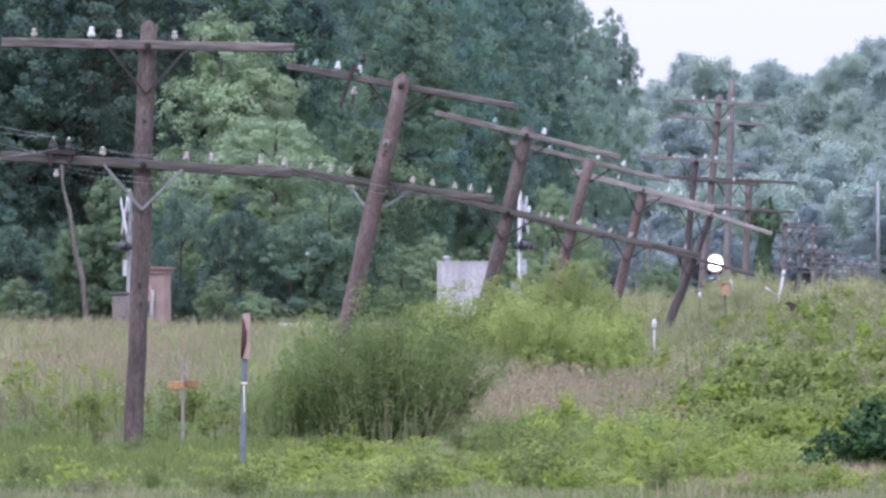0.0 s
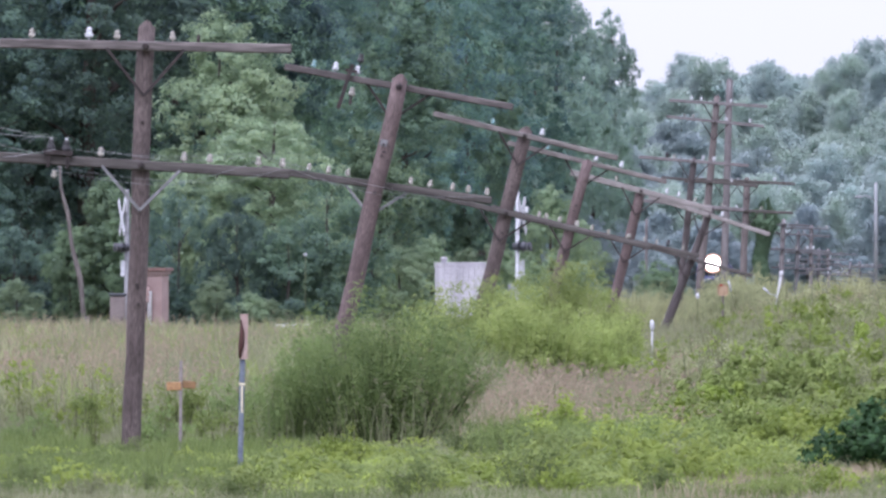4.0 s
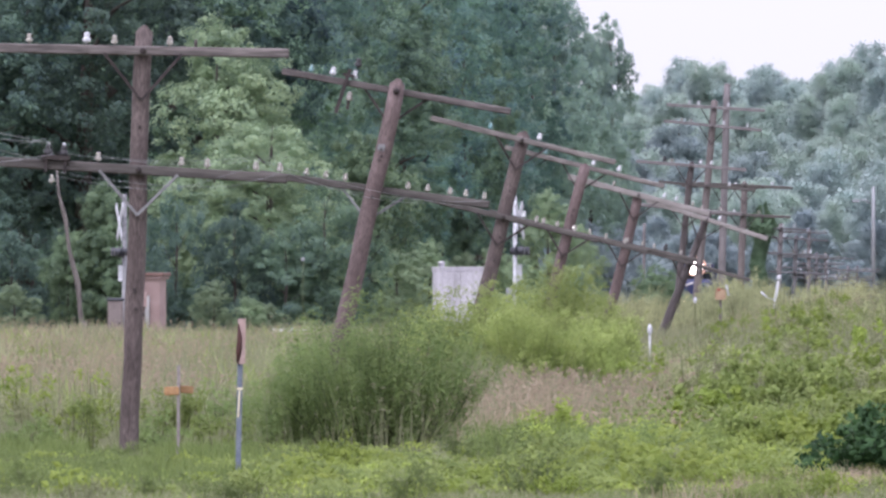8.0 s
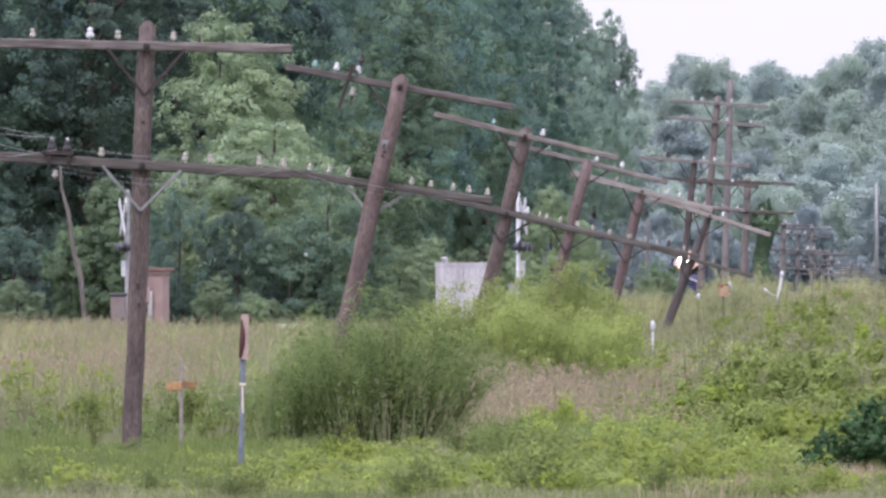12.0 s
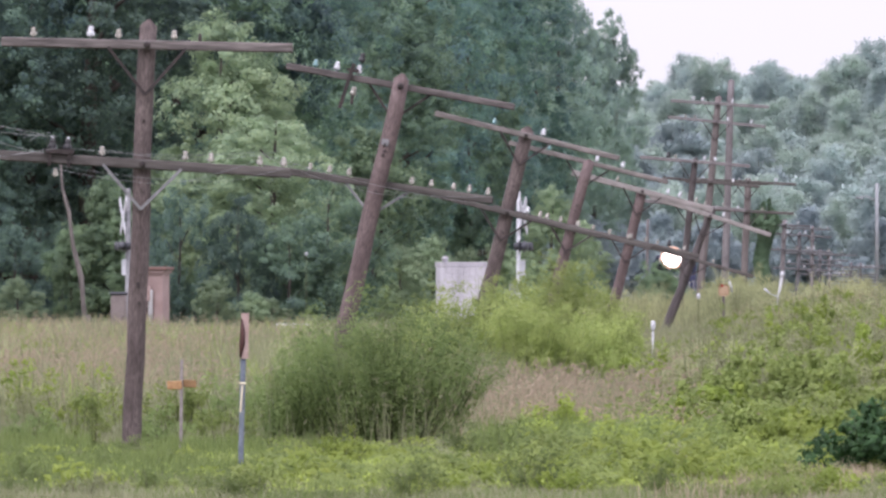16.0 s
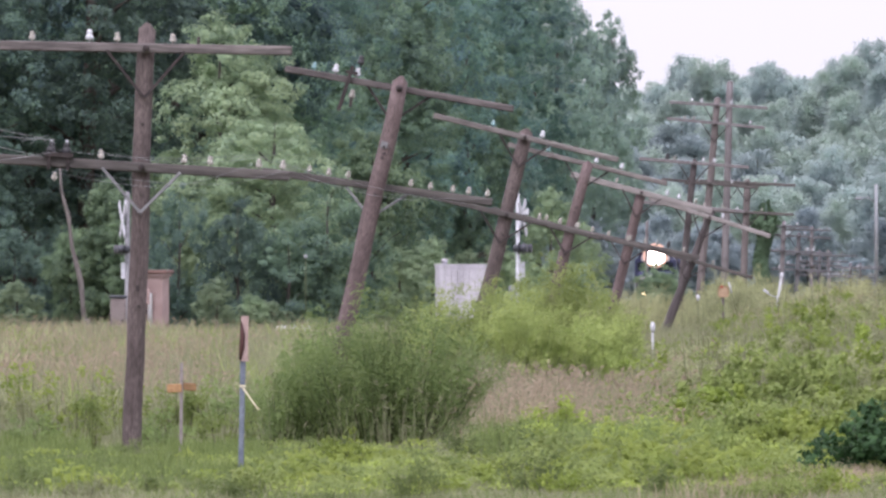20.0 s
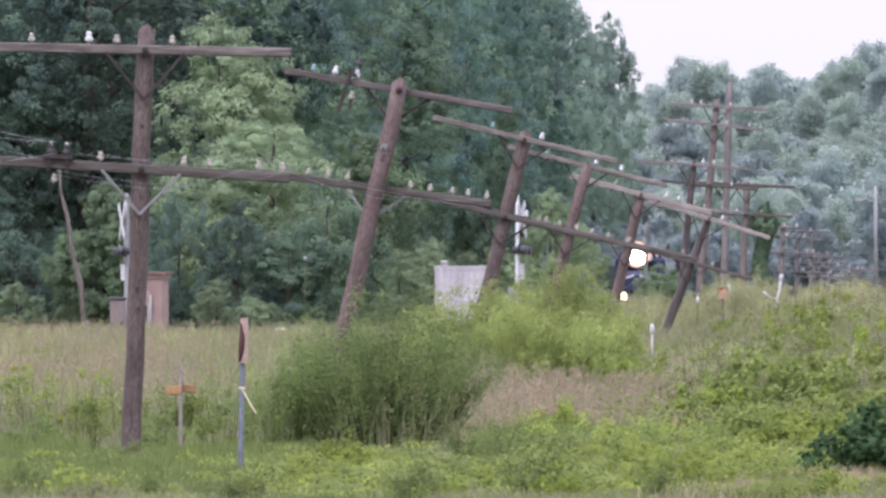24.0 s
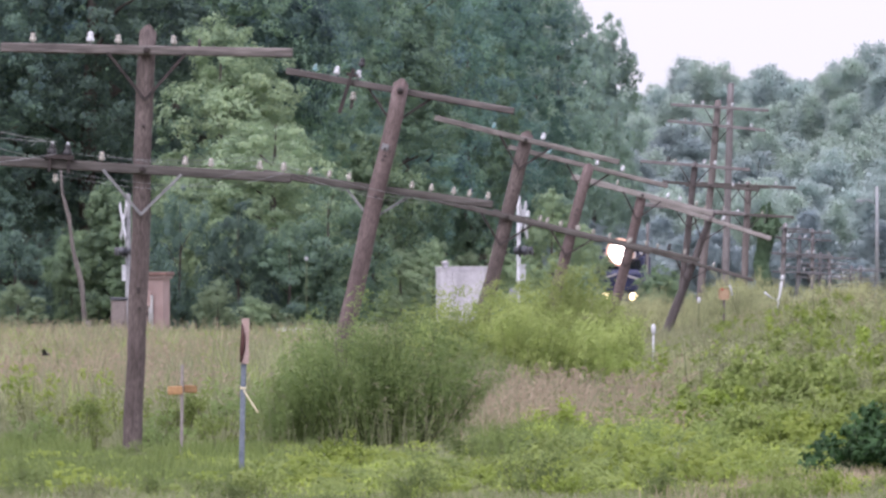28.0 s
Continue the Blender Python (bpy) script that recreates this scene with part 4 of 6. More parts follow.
def build_woods():
    """Woods along the far side of the railway, from the crossing back to the hill."""
    rng = random.Random(5)
    shade = [tree("broadleaf_tree", 16 + k, 20, 5.0, SHADE_LEAF, 0.165, 50000, "tall broadleaf tree with deep shade in its leaf colour", lobes=84, spray=0.42) for k in range(2)]
    dark = [tree("broadleaf_tree", 10 + k, 21, 5.2, OAK_LEAF, 0.17, 52000, "tall deep green broadleaf tree in dense woods", lobes=84, spray=0.42) for k in range(3)]
    mid = [tree("broadleaf_tree", 20 + k, 19, 4.6, ASH_LEAF, 0.165, 48000, "tall mid-green broadleaf tree at the wood's edge", lobes=76, spray=0.4) for k in range(3)]
    haze = [tree("broadleaf_tree", 26 + k, 20, 4.8, HAZE_LEAF, 0.22, 34000, "tall broadleaf tree far along the railway with haze in its leaf colour", lobes=110, spray=0.45, per_spray=40, clump=(0.14, 0.28)) for k in range(2)]
    gloom = [tree("broadleaf_tree", 45 + k, 6, 2.6, SHADE_LEAF, 0.125, 16000, "low tree with deep shade in its leaf colour", low=0.0, lobes=44, spray=0.34) for k in range(2)]
    pale = [tree("broadleaf_tree", 30 + k, 12, 3.4, PALE_LEAF, 0.125, 50000, "rounded yellow-green tree before darker woods", low=0.04, lobes=72, spray=0.34, inner=0.3) for k in range(2)]
    small = [tree("broadleaf_tree", 40 + k, 6, 2.6, ASH_LEAF, 0.125, 16000, "low bushy green tree at the meadow's edge", low=0.0, lobes=44, spray=0.34) for k in range(2)]
    deep = [tree("hill_tree", 62 + k, 16, 4.8, HILL_DEEP_LEAF, 0.36, 20000, "tree at the foot of the hill with dim blue haze in its leaf colour", low=0.0, lobes=220, limbs=2, spray=1.1, inner=0.02, per_spray=20, clump=(0.12, 0.24), loose=1.4, lift=0.35) for k in range(2)]
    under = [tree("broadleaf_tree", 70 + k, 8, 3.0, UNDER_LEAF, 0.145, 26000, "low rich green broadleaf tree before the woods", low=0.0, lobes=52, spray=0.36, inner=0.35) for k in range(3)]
    far = [tree("hill_tree", 50 + k, 16, 5.0, FAR_LEAF, 0.36, 24000, "tree on the wooded hill with pale haze in its leaf colour", low=0.0, lobes=220, limbs=2, spray=1.1, inner=0.02, per_spray=20, clump=(0.12, 0.24), loose=1.4, lift=0.35) for k in range(3)]
    slate = [tree("hill_tree", 55 + k, 16, 4.6, HILL_SHADE_LEAF, 0.36, 20000, "tree on the wooded hill with slate haze in its leaf colour", low=0.0, lobes=220, limbs=2, spray=1.1, inner=0.02, per_spray=20, clump=(0.12, 0.24), loose=1.4, lift=0.35)
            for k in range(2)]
    bush = [tree("hazy_bush", 58 + k, 6, 2.8, HILL_DEEP_LEAF, 0.22, 12000, "low bush far beside the railway with haze in its leaf colour", low=0.0, lobes=36, limbs=3, spray=0.5, inner=0.2, per_spray=30) for k in range(2)]
    used = set()

    def put(kinds, x, y, sc, sz=None, pick=None):
        o = kinds[rng.randrange(len(kinds)) if pick is None else pick]
        m = scaled(x, y, 0.1, rng.uniform(0, 360), sc, sz)
        if o in used:
            copy_thing(o, m)
        else:
            used.add(o)
            o.matrix_basis = m

    # first the wood's edge, which follows the track
    y, row = 508.0, 0
    while y < 1150:
        edge = track_x(y) - 7.5 + 2.0 * float(smooth(650, 900, y))
        up = 1.0 + 0.2 * float(smooth(650, 850, y)) - 0.32 * float(smooth(900, 1090, y))
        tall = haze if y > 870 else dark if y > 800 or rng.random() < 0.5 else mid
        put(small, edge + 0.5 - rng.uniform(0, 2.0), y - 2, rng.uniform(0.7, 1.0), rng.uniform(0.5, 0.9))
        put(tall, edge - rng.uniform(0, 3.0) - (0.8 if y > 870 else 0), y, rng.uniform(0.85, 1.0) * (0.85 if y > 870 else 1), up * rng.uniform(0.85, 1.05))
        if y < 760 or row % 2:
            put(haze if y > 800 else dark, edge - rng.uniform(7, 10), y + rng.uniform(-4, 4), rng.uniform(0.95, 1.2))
        if y < 600:
            put(small, edge - 3.5 - rng.uniform(0, 2.0), y - 1, rng.uniform(0.8, 1.0), rng.uniform(0.6, 0.9))
            put(dark, edge - rng.uniform(14, 18), y + rng.uniform(-5, 5), rng.uniform(1.0, 1.25))
        y += 10.5 if y < 620 else 18
        row += 1
    # trees with shade in their leaf colour, where the woods look darkest
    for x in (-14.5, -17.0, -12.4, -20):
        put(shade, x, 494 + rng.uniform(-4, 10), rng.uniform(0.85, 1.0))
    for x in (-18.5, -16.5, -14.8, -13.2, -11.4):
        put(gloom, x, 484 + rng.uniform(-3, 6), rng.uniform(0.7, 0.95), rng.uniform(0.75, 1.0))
    # light trees and low growth in front
    put(pale, -7.7, 488, 1.0, 0.95, 0)
    put(under, -11.3, 480, 0.62, 0.72, 0)
    put(under, -10.6, 479, 0.50, 0.55, 1)
    put(pale, -5.7, 480, 0.92, 0.70, 1)
    put(under, -7.9, 476, 0.55, 0.48, 0)
    put(gloom, -8.9, 475, 0.8, 1.1, 0)
    put(under, -12.7, 481, 0.60, 0.72, 0)
    # shade-coloured copy fills a dark gap between lighter trees
    put(gloom, -6.9, 474, 0.6, 0.95, 1)
    put(small, -5.2, 474, 0.8, 1.0, 1)
    put(small, -3.9, 476, 0.9, 1.1, 0)
    put(under, -4.6, 478, 0.80, 0.92, 1)
    put(under, -2.6, 520, 0.85, 1.0, 2)
    put(pale, -14.2, 471, 0.28, 0.19, 0)
    put(pale, -7.5, 468, 0.25, 0.20, 0)
    put(pale, -6.4, 469, 0.24, 0.15, 0)
    put(pale, -5.7, 470, 0.22, 0.13, 0)
    for x, y, w, h in ((-1.5, 500, 0.36, 0.30), (-0.4, 512, 0.34, 0.34), (0.9, 522, 0.36, 0.30), (2.1, 535, 0.36, 0.33), (3.2, 545, 0.34, 0.30)):
        put(pale, x, y, w, h, 0)
    put(under, -1.6, 530, 0.6, 0.6, 1)
    for k in range(11):
        put(under, -10.4 + 0.95 * k + rng.uniform(-0.3, 0.3), 486 + 3 * k + rng.uniform(-4, 4), rng.uniform(0.34, 0.54), rng.uniform(0.34, 0.62))
    put(pale, 4.0, 515, 0.46, 0.50, 0)
    put(small, 5.4, 560, 0.55, 0.62, 0)
    put(pale, 6.2, 640, 0.45, 0.42, 0)
    put(small, 13.4, 840, 0.9, 0.62, 1)
    put(small, 16.0, 830, 0.9, 0.45, 0)
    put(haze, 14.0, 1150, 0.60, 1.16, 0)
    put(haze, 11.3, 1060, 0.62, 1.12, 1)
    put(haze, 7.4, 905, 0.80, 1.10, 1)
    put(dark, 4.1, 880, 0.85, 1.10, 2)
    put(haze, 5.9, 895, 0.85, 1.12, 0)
    put(mid, 1.35, 760, 0.80, 1.10, 0)
    # low growth at the foot of the far woods and the hill
    for k in range(16):
        y = 960 + 26 * k
        put(bush, track_x(y) - 4.6 - rng.uniform(0, 2.5), y, rng.uniform(0.9, 1.3), rng.uniform(0.8, 1.3))
    for k in range(26):
        put(bush, 17 + 1.6 * k + rng.uniform(-0.6, 0.6), 1425 + rng.uniform(-25, 20), rng.uniform(0.8, 1.3), rng.uniform(0.8, 1.5))
    put(under, 9.45, 620, 0.90, 0.78, 1)
    put(under, 10.1, 640, 0.60, 0.50, 0)
    # the hill behind the railway: tree heights fitted to the skyline in the camera's view, which dips at the track and
    # rises on one side
    side = [0.0085, 0.0133, 0.0143, 0.0153, 0.0163, 0.0168, 0.0182, 0.0210, 0.0232, 0.0248, 0.0262, 0.0276, 0.0286, 0.0305, 0.0340]
    rise = [0.0120, 0.0142, 0.0143, 0.0146, 0.0142, 0.0160, 0.0160, 0.0154, 0.0163, 0.0154, 0.0150, 0.0158, 0.0169, 0.0171, 0.0172]
    for row in range(9):
        yy = 1470 + 65 * row
        x = 8.0 + rng.uniform(0, 4)
        while x < 58 + row * 3:
            y = yy + rng.uniform(-25, 25)
            base = float(ground_z(np.array(x), np.array(y)))
            room = (1.8 + y * float(np.interp(x / y, side, rise)) - base) / 13.5
            sz = rng.uniform(0.75, 1.1)
            if row >= 6:
                sz = room * rng.uniform(0.88, 1.03)
            sz = min(sz, room * 1.03)
            if sz > 0.3:
                # slate copies come more often where the hill's foot lies in shade
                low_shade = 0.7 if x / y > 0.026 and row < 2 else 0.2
                # deep copies put the dim blue haze near the track into leaf colour
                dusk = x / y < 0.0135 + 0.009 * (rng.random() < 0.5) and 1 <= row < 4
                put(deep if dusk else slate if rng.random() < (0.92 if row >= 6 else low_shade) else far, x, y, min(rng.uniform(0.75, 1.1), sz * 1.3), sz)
            x += rng.uniform(3.4, 5.4)


build_woods()


def build_vine_pole():
    """A pole stub wholly overgrown by vines."""
    v = thing("vine_covered_pole", pose(11.33, 500, -0.3), "old pole stub thickly wrapped in green vines", "overgrown pole")
    part("post", pole_body(4.6, 0.15, 0.13, 91), POLE_GREY, v)
    rng = np.random.default_rng(8)
    n = 7000
    a = rng.uniform(0, 2 * np.pi, n)
    h = rng.uniform(0.02, 1, n) * (4.55 + 0.3 * np.sin(2 * a + 1) + 0.15 * np.sin(5 * a))
    r = 0.24 * (0.55 + 0.45 * smooth(0.8, 2.0, h)) + 0.07 * np.sin(h * 4 + a) + 0.16 * smooth(3.4, 4.3, h) * rng.uniform(0, 2.0, n) * (1 + 0.5 * np.sin(3 * a))
    r = r * (1 - 0.75 * smooth(4.1, 4.85, h))
    pos = np.stack([np.cos(a) * r + 0.12 * smooth(3.2, 4.2, h), np.sin(a) * r, h], 1)
    out = np.stack([np.cos(a), np.sin(a), np.full(n, 0.3)], 1)
    vv, q = leaves(rng, pos, out, 0.14, 0.5, 0.8)
    f = new("vine", np_mesh("vine", vv, q, VINE_LEAF))
    f.parent = v


build_vine_pole()


# ---- shrubs and weeds ----
STIRRED = []
willow = functools.partial(shrub, mat=WILLOW_LEAF, ratio=0.24, fan=0.5, spray=0.085, stretch=2.2, per=22, thick=0.005, stem_mat=WILLOW_STEM, spread=0.6)
bright = functools.partial(shrub, mat=BRIGHT_LEAF, ratio=0.35, fan=0.6, spray=0.15, stretch=1.25, per=30, spread=0.55)
STIRRED.append(willow("willow_shrub", 61, -0.62, 151, 0, 2.45, 1.52, leaf=0.062, count=22500, label="grey-green willow shrub with many upright stems", stems=130, deep=1.8, low=0.03))
STIRRED.append(willow("willow_shrub", 62, -1.10, 152.5, 0, 1.4, 1.38, leaf=0.06, count=13000, label="lower grey-green willow growth beside the shrub", stems=56, low=0.03))
STIRRED.append(willow("willow_shrub", 60, -1.75, 151, 0, 1.0, 0.85, leaf=0.055, count=5200, label="low grey-green willow growth at the shrub's foot", stems=36, low=0.05))
STIRRED.append(bright("bright_shrub", 63, 1.85, 222, 0, 2.6, 1.92, leaf=0.06, count=35000, label="bright yellow-green feathery shrub in the meadow", stems=60))
STIRRED.append(bright("bright_shrub", 64, 0.60, 220, 0, 2.1, 1.78, leaf=0.06, count=21000, label="bright yellow-green shrub before a white shed", stems=42))
STIRRED.append(bright("bright_shrub", 65, 2.66, 224, 0, 1.4, 1.30, leaf=0.06, count=13000, label="bright yellow-green shrub beside leaning poles", stems=34))
STIRRED.append(bright("bright_shrub", 110, 1.30, 218, 0, 2.2, 1.42, leaf=0.06, count=20000, label="dense bright green shrub in the middle of a thicket", stems=46))
STIRRED.append(bright("bright_shrub", 111, 2.30, 219, 0, 1.6, 1.15, leaf=0.06, count=12000, label="low bright green shrub at a thicket's foot", stems=36))
STIRRED.append(bright("bright_shrub", 66, -0.35, 214, 0, 1.2, 1.35, leaf=0.06, count=8000, label="small bright green shrub in the meadow", stems=28))
shrub("dark_bush", 67, 3.90, 127.5, 0.0, 1.2, 0.56, DARK_LEAF, 0.085, 5200, "low dark green bush beside dry grass", stems=30, ratio=0.6, fan=0.75, spread=0.5)
shrub("bramble", 68, 5.3, 205, 0, 1.15, 0.95, WEED_LEAF, 0.07, 5200, "green leafy bramble rising above weeds", stems=24, ratio=0.7, fan=0.6)
shrub("bramble", 69, 4.3, 165, 0, 2.2, 0.95, WEED_LEAF, 0.075, 8500, "broad green bramble patch", stems=50, ratio=0.7, fan=0.7)
shrub("bramble", 70, 3.25, 160, 0.0, 1.5, 0.62, WEED_LEAF, 0.07, 5000, "low broad-leaved bramble patch", stems=36, ratio=0.7, fan=0.7)
shrub("bramble", 71, 5.0, 152, 0, 1.6, 0.85, WEED_LEAF, 0.075, 5600, "broad-leaved bramble patch behind a dark bush", stems=36, ratio=0.7, fan=0.7)
shrub("bramble", 72, 4.4, 190, 0, 1.6, 0.85, WEED_LEAF, 0.08, 4500, "green bramble among tall grass", stems=36, ratio=0.6, fan=0.6)
shrub("bramble", 75, 3.05, 149, 0, 0.95, 0.40, WEED_LEAF, 0.055, 2800, "low broad-leaved bramble clump at the bank's foot", stems=26, ratio=0.65, fan=0.7)
shrub("bramble", 76, 3.45, 144, 0, 0.9, 0.36, HERB_LEAF, 0.05, 2600, "low light green bramble clump at the bank's foot", stems=26, ratio=0.65, fan=0.7)
shrub("bramble", 77, 2.85, 168, 0, 1.1, 0.52, HERB_LEAF, 0.06, 3000, "light green bramble clump among dry grass", stems=26, ratio=0.65, fan=0.7)
shrub("bramble", 78, 5.2, 176, 0, 1.5, 0.75, HERB_LEAF, 0.065, 4200, "light green bramble thicket on the bank", stems=32, ratio=0.65, fan=0.7)
shrub("bramble", 79, 3.9, 176, 0, 1.4, 0.60, WEED_LEAF, 0.065, 3600, "broad-leaved bramble thicket on the bank", stems=32, ratio=0.65, fan=0.7)
shrub("leafy_weed", 94, -4.05, 153, 0, 0.8, 0.9, HERB_LEAF, 0.05, 520, "tall yellow-green leafy weed in meadow grass", stems=10, ratio=0.5, fan=0.4)
shrub("leafy_weed", 95, -3.55, 157, 0, 0.7, 0.85, HERB_LEAF, 0.05, 420, "tall yellow-green leafy weed near the pole", stems=9, ratio=0.5, fan=0.4)
shrub("leafy_weed", 73, -3.75, 149, 0, 0.55, 0.85, WEED_LEAF, 0.045, 700, "tall leafy weed beside the near pole", stems=9, ratio=0.5, fan=0.4)
shrub("leafy_weed", 101, -2.9, 156, 0, 0.9, 0.72, WEED_LEAF, 0.055, 1500, "mid-green leafy weed between pole and stake", stems=18, ratio=0.45, fan=0.5)
shrub("leafy_weed", 102, -2.35, 159, 0, 1.0, 0.8, WILLOW_LEAF, 0.055, 1700, "dusky green leafy weed behind a stake", stems=20, ratio=0.4, fan=0.5)
shrub("leafy_weed", 103, -4.55, 158, 0, 0.9, 0.7, BRUSH_LEAF, 0.055, 1300, "olive leafy weed in meadow grass", stems=18, ratio=0.35, fan=0.5)
shrub("leafy_weed", 104, -4.3, 149, 0, 0.8, 0.45, WILLOW_LEAF, 0.05, 1100, "low dusky weed in meadow grass", stems=16, ratio=0.4, fan=0.6)
shrub("leafy_weed", 105, -2.9, 149.5, 0, 0.8, 0.38, WILLOW_LEAF, 0.05, 1100, "low dusky weed beside the near pole", stems=16, ratio=0.4, fan=0.6)
shrub("leafy_weed", 106, -5.0, 166, 0, 1.2, 0.8, HERB_LEAF, 0.055, 1300, "yellow-green leafy weed in meadow grass", stems=18, ratio=0.4, fan=0.5)
shrub("leafy_weed", 107, 1.15, 152, 0, 0.8, 0.5, HERB_LEAF, 0.06, 1200, "light green leafy weed beside the willow shrub", stems=16, ratio=0.5, fan=0.6)
shrub("leafy_weed", 97, 3.24, 211, 0, 0.55, 0.95, BRUSH_LEAF, 0.055, 2800, "grassy weed clump before a white marker", stems=20, ratio=0.25, fan=0.4)
shrub("leafy_weed", 74, -2.35, 150, 0, 0.7, 0.5, WEED_LEAF, 0.045, 900, "leafy weed in meadow grass", stems=12, ratio=0.5, fan=0.5)


def build_weeds():
    """Tall leafy weeds and feathery tufts scattered over the bank and the meadow."""
    rng = random.Random(31)
    kinds = [shrub("tall_weed", 80, 3.6, 186, 0, 0.7, 0.8, WEED_LEAF, 0.06, 900, "tall leafy green weed among meadow grass", stems=14, ratio=0.45, fan=0.5),
             shrub("tall_weed", 81, 4.8, 230, 0, 0.8, 0.75, BRUSH_LEAF, 0.055, 1300, "feathery grey-green weed among meadow grass", stems=18, ratio=0.25, fan=0.5),
             shrub("tall_weed", 82, 5.9, 240, 0, 0.9, 0.7, HERB_LEAF, 0.065, 1100, "bushy light green weed on the bank", stems=16, ratio=0.5, fan=0.6),
             shrub("tall_weed", 83, 5.0, 260, 0, 0.7, 0.85, GRASS, 0.07, 900, "tall pale green seeding weed", stems=18, ratio=0.18, fan=0.4)]
    brush = [shrub("brush_clump", 88, 6.0, 380, -0.05, 2.0, 1.5, STRAW_BRUSH, 0.075, 5200, "tall grey-green brush along the pole line", stems=44, ratio=0.22, fan=0.4, spray=0.16, stretch=1.6, stem_mat=WILLOW_STEM),
             shrub("brush_clump", 89, 8.4, 392, -0.05, 2.2, 1.4, BRUSH_LEAF, 0.075, 5200, "tall leafy light green brush along the pole line", stems=44, ratio=0.3, fan=0.4, spray=0.16, stretch=1.4, stem_mat=WILLOW_STEM),
             shrub("brush_clump", 90, 4.2, 372, -0.05, 2.2, 1.5, STRAW_BRUSH, 0.085, 5200, "tall straw-green brush along the pole line", stems=44, ratio=0.25, fan=0.4, spray=0.16, stretch=1.6, stem_mat=WILLOW_STEM)]
    for k in range(44):
        y = rng.uniform(366, 440)
        x = 2.6 + rng.uniform(0, 1) * (11.0 + (y - 366) * 0.02)
        s = rng.uniform(0.75, 1.05)
        copy_thing(brush[rng.randrange(3)], scaled(x, y, 0.03, rng.uniform(0, 360), s, s * rng.uniform(0.85, 1.08)))
    for x, y, sc in ((5.05, 371, 0.95), (4.75, 369, 0.85), (5.4, 374, 0.9)):
        copy_thing(brush[0], scaled(x, y, 0.03, 40 * x, sc, sc * 1.08))
    canes = [shrub("bramble", 91, 4.9, 220, 0, 1.1, 0.62, WEED_LEAF, 0.085, 1500, "broad-leaved bramble over the grassy bank", stems=20, ratio=0.75, fan=0.75, spread=0.5),
             shrub("bramble", 92, 6.2, 250, 0, 1.2, 0.55, HERB_LEAF, 0.085, 1500, "light green bramble over the grassy bank", stems=20, ratio=0.75, fan=0.75, spread=0.5)]
    for k in range(75):
        y = rng.uniform(143, 310)
        x = (0.0175 + 0.017 * rng.uniform(0, 1) ** 0.8) * y
        s = rng.uniform(0.5, 1.05)
        copy_thing(canes[rng.choice((0, 0, 1, 1, 1))], scaled(x, y, 0.02, rng.uniform(0, 360), s, s * rng.uniform(0.7, 1.1)))
    low = [shrub("low_weed", 84, -1.0, 136, 0, 0.75, 0.26, HERB_LEAF, 0.04, 1300, "low clump of light green leafy weeds", stems=18, ratio=0.5, fan=0.7, low=0.3),
           shrub("low_weed", 85, 1.5, 134, 0, 0.8, 0.24, WEED_LEAF, 0.042, 1300, "low clump of mid-green leafy weeds", stems=18, ratio=0.5, fan=0.7, low=0.3),
           shrub("low_weed", 86, 0.2, 139, 0, 0.6, 0.34, LOW_GRASS, 0.06, 1200, "tuft of coarse green grass", stems=9, ratio=0.14, fan=0.5, low=0.2),
           shrub("low_weed", 87, 2.4, 130, 0, 0.6, 0.30, GRASS, 0.06, 900, "tuft of pale seeding grass", stems=9, ratio=0.14, fan=0.5, low=0.2)]
    for k in range(130):
        y = rng.uniform(112, 147)
        x = rng.uniform(-0.0335, 0.0335) * y
        s = rng.uniform(0.4, 0.9) if x < 0 else rng.uniform(0.5, 1.15)
        copy_thing(low[rng.randrange(2, 4) if x < -1.9 else rng.randrange(4)], scaled(x, y, 0.01, rng.uniform(0, 360), s, s * rng.uniform(0.6, 1.1) * (0.62 if y > 124 and x < 0.5 else 1.0)))
    for k in range(300):
        y = rng.uniform(156, 330)
        x = rng.uniform(0.006, 0.0345) * y if k < 165 else rng.uniform(-0.034, 0.006) * y
        if 0.000 < x / y < 0.006 or 0.0 < x / y < 0.0145 and y < 216:
            continue
        s = rng.uniform(0.55, 1.1) * (0.95 if k >= 165 else 1.3)
        if x / y < 0.019 and y > 250:
            s *= 0.7
        copy_thing(kinds[rng.randrange(4)], scaled(x, y, 0.02, rng.uniform(0, 360), s, s * rng.uniform(0.7, 1.15)))


build_weeds()


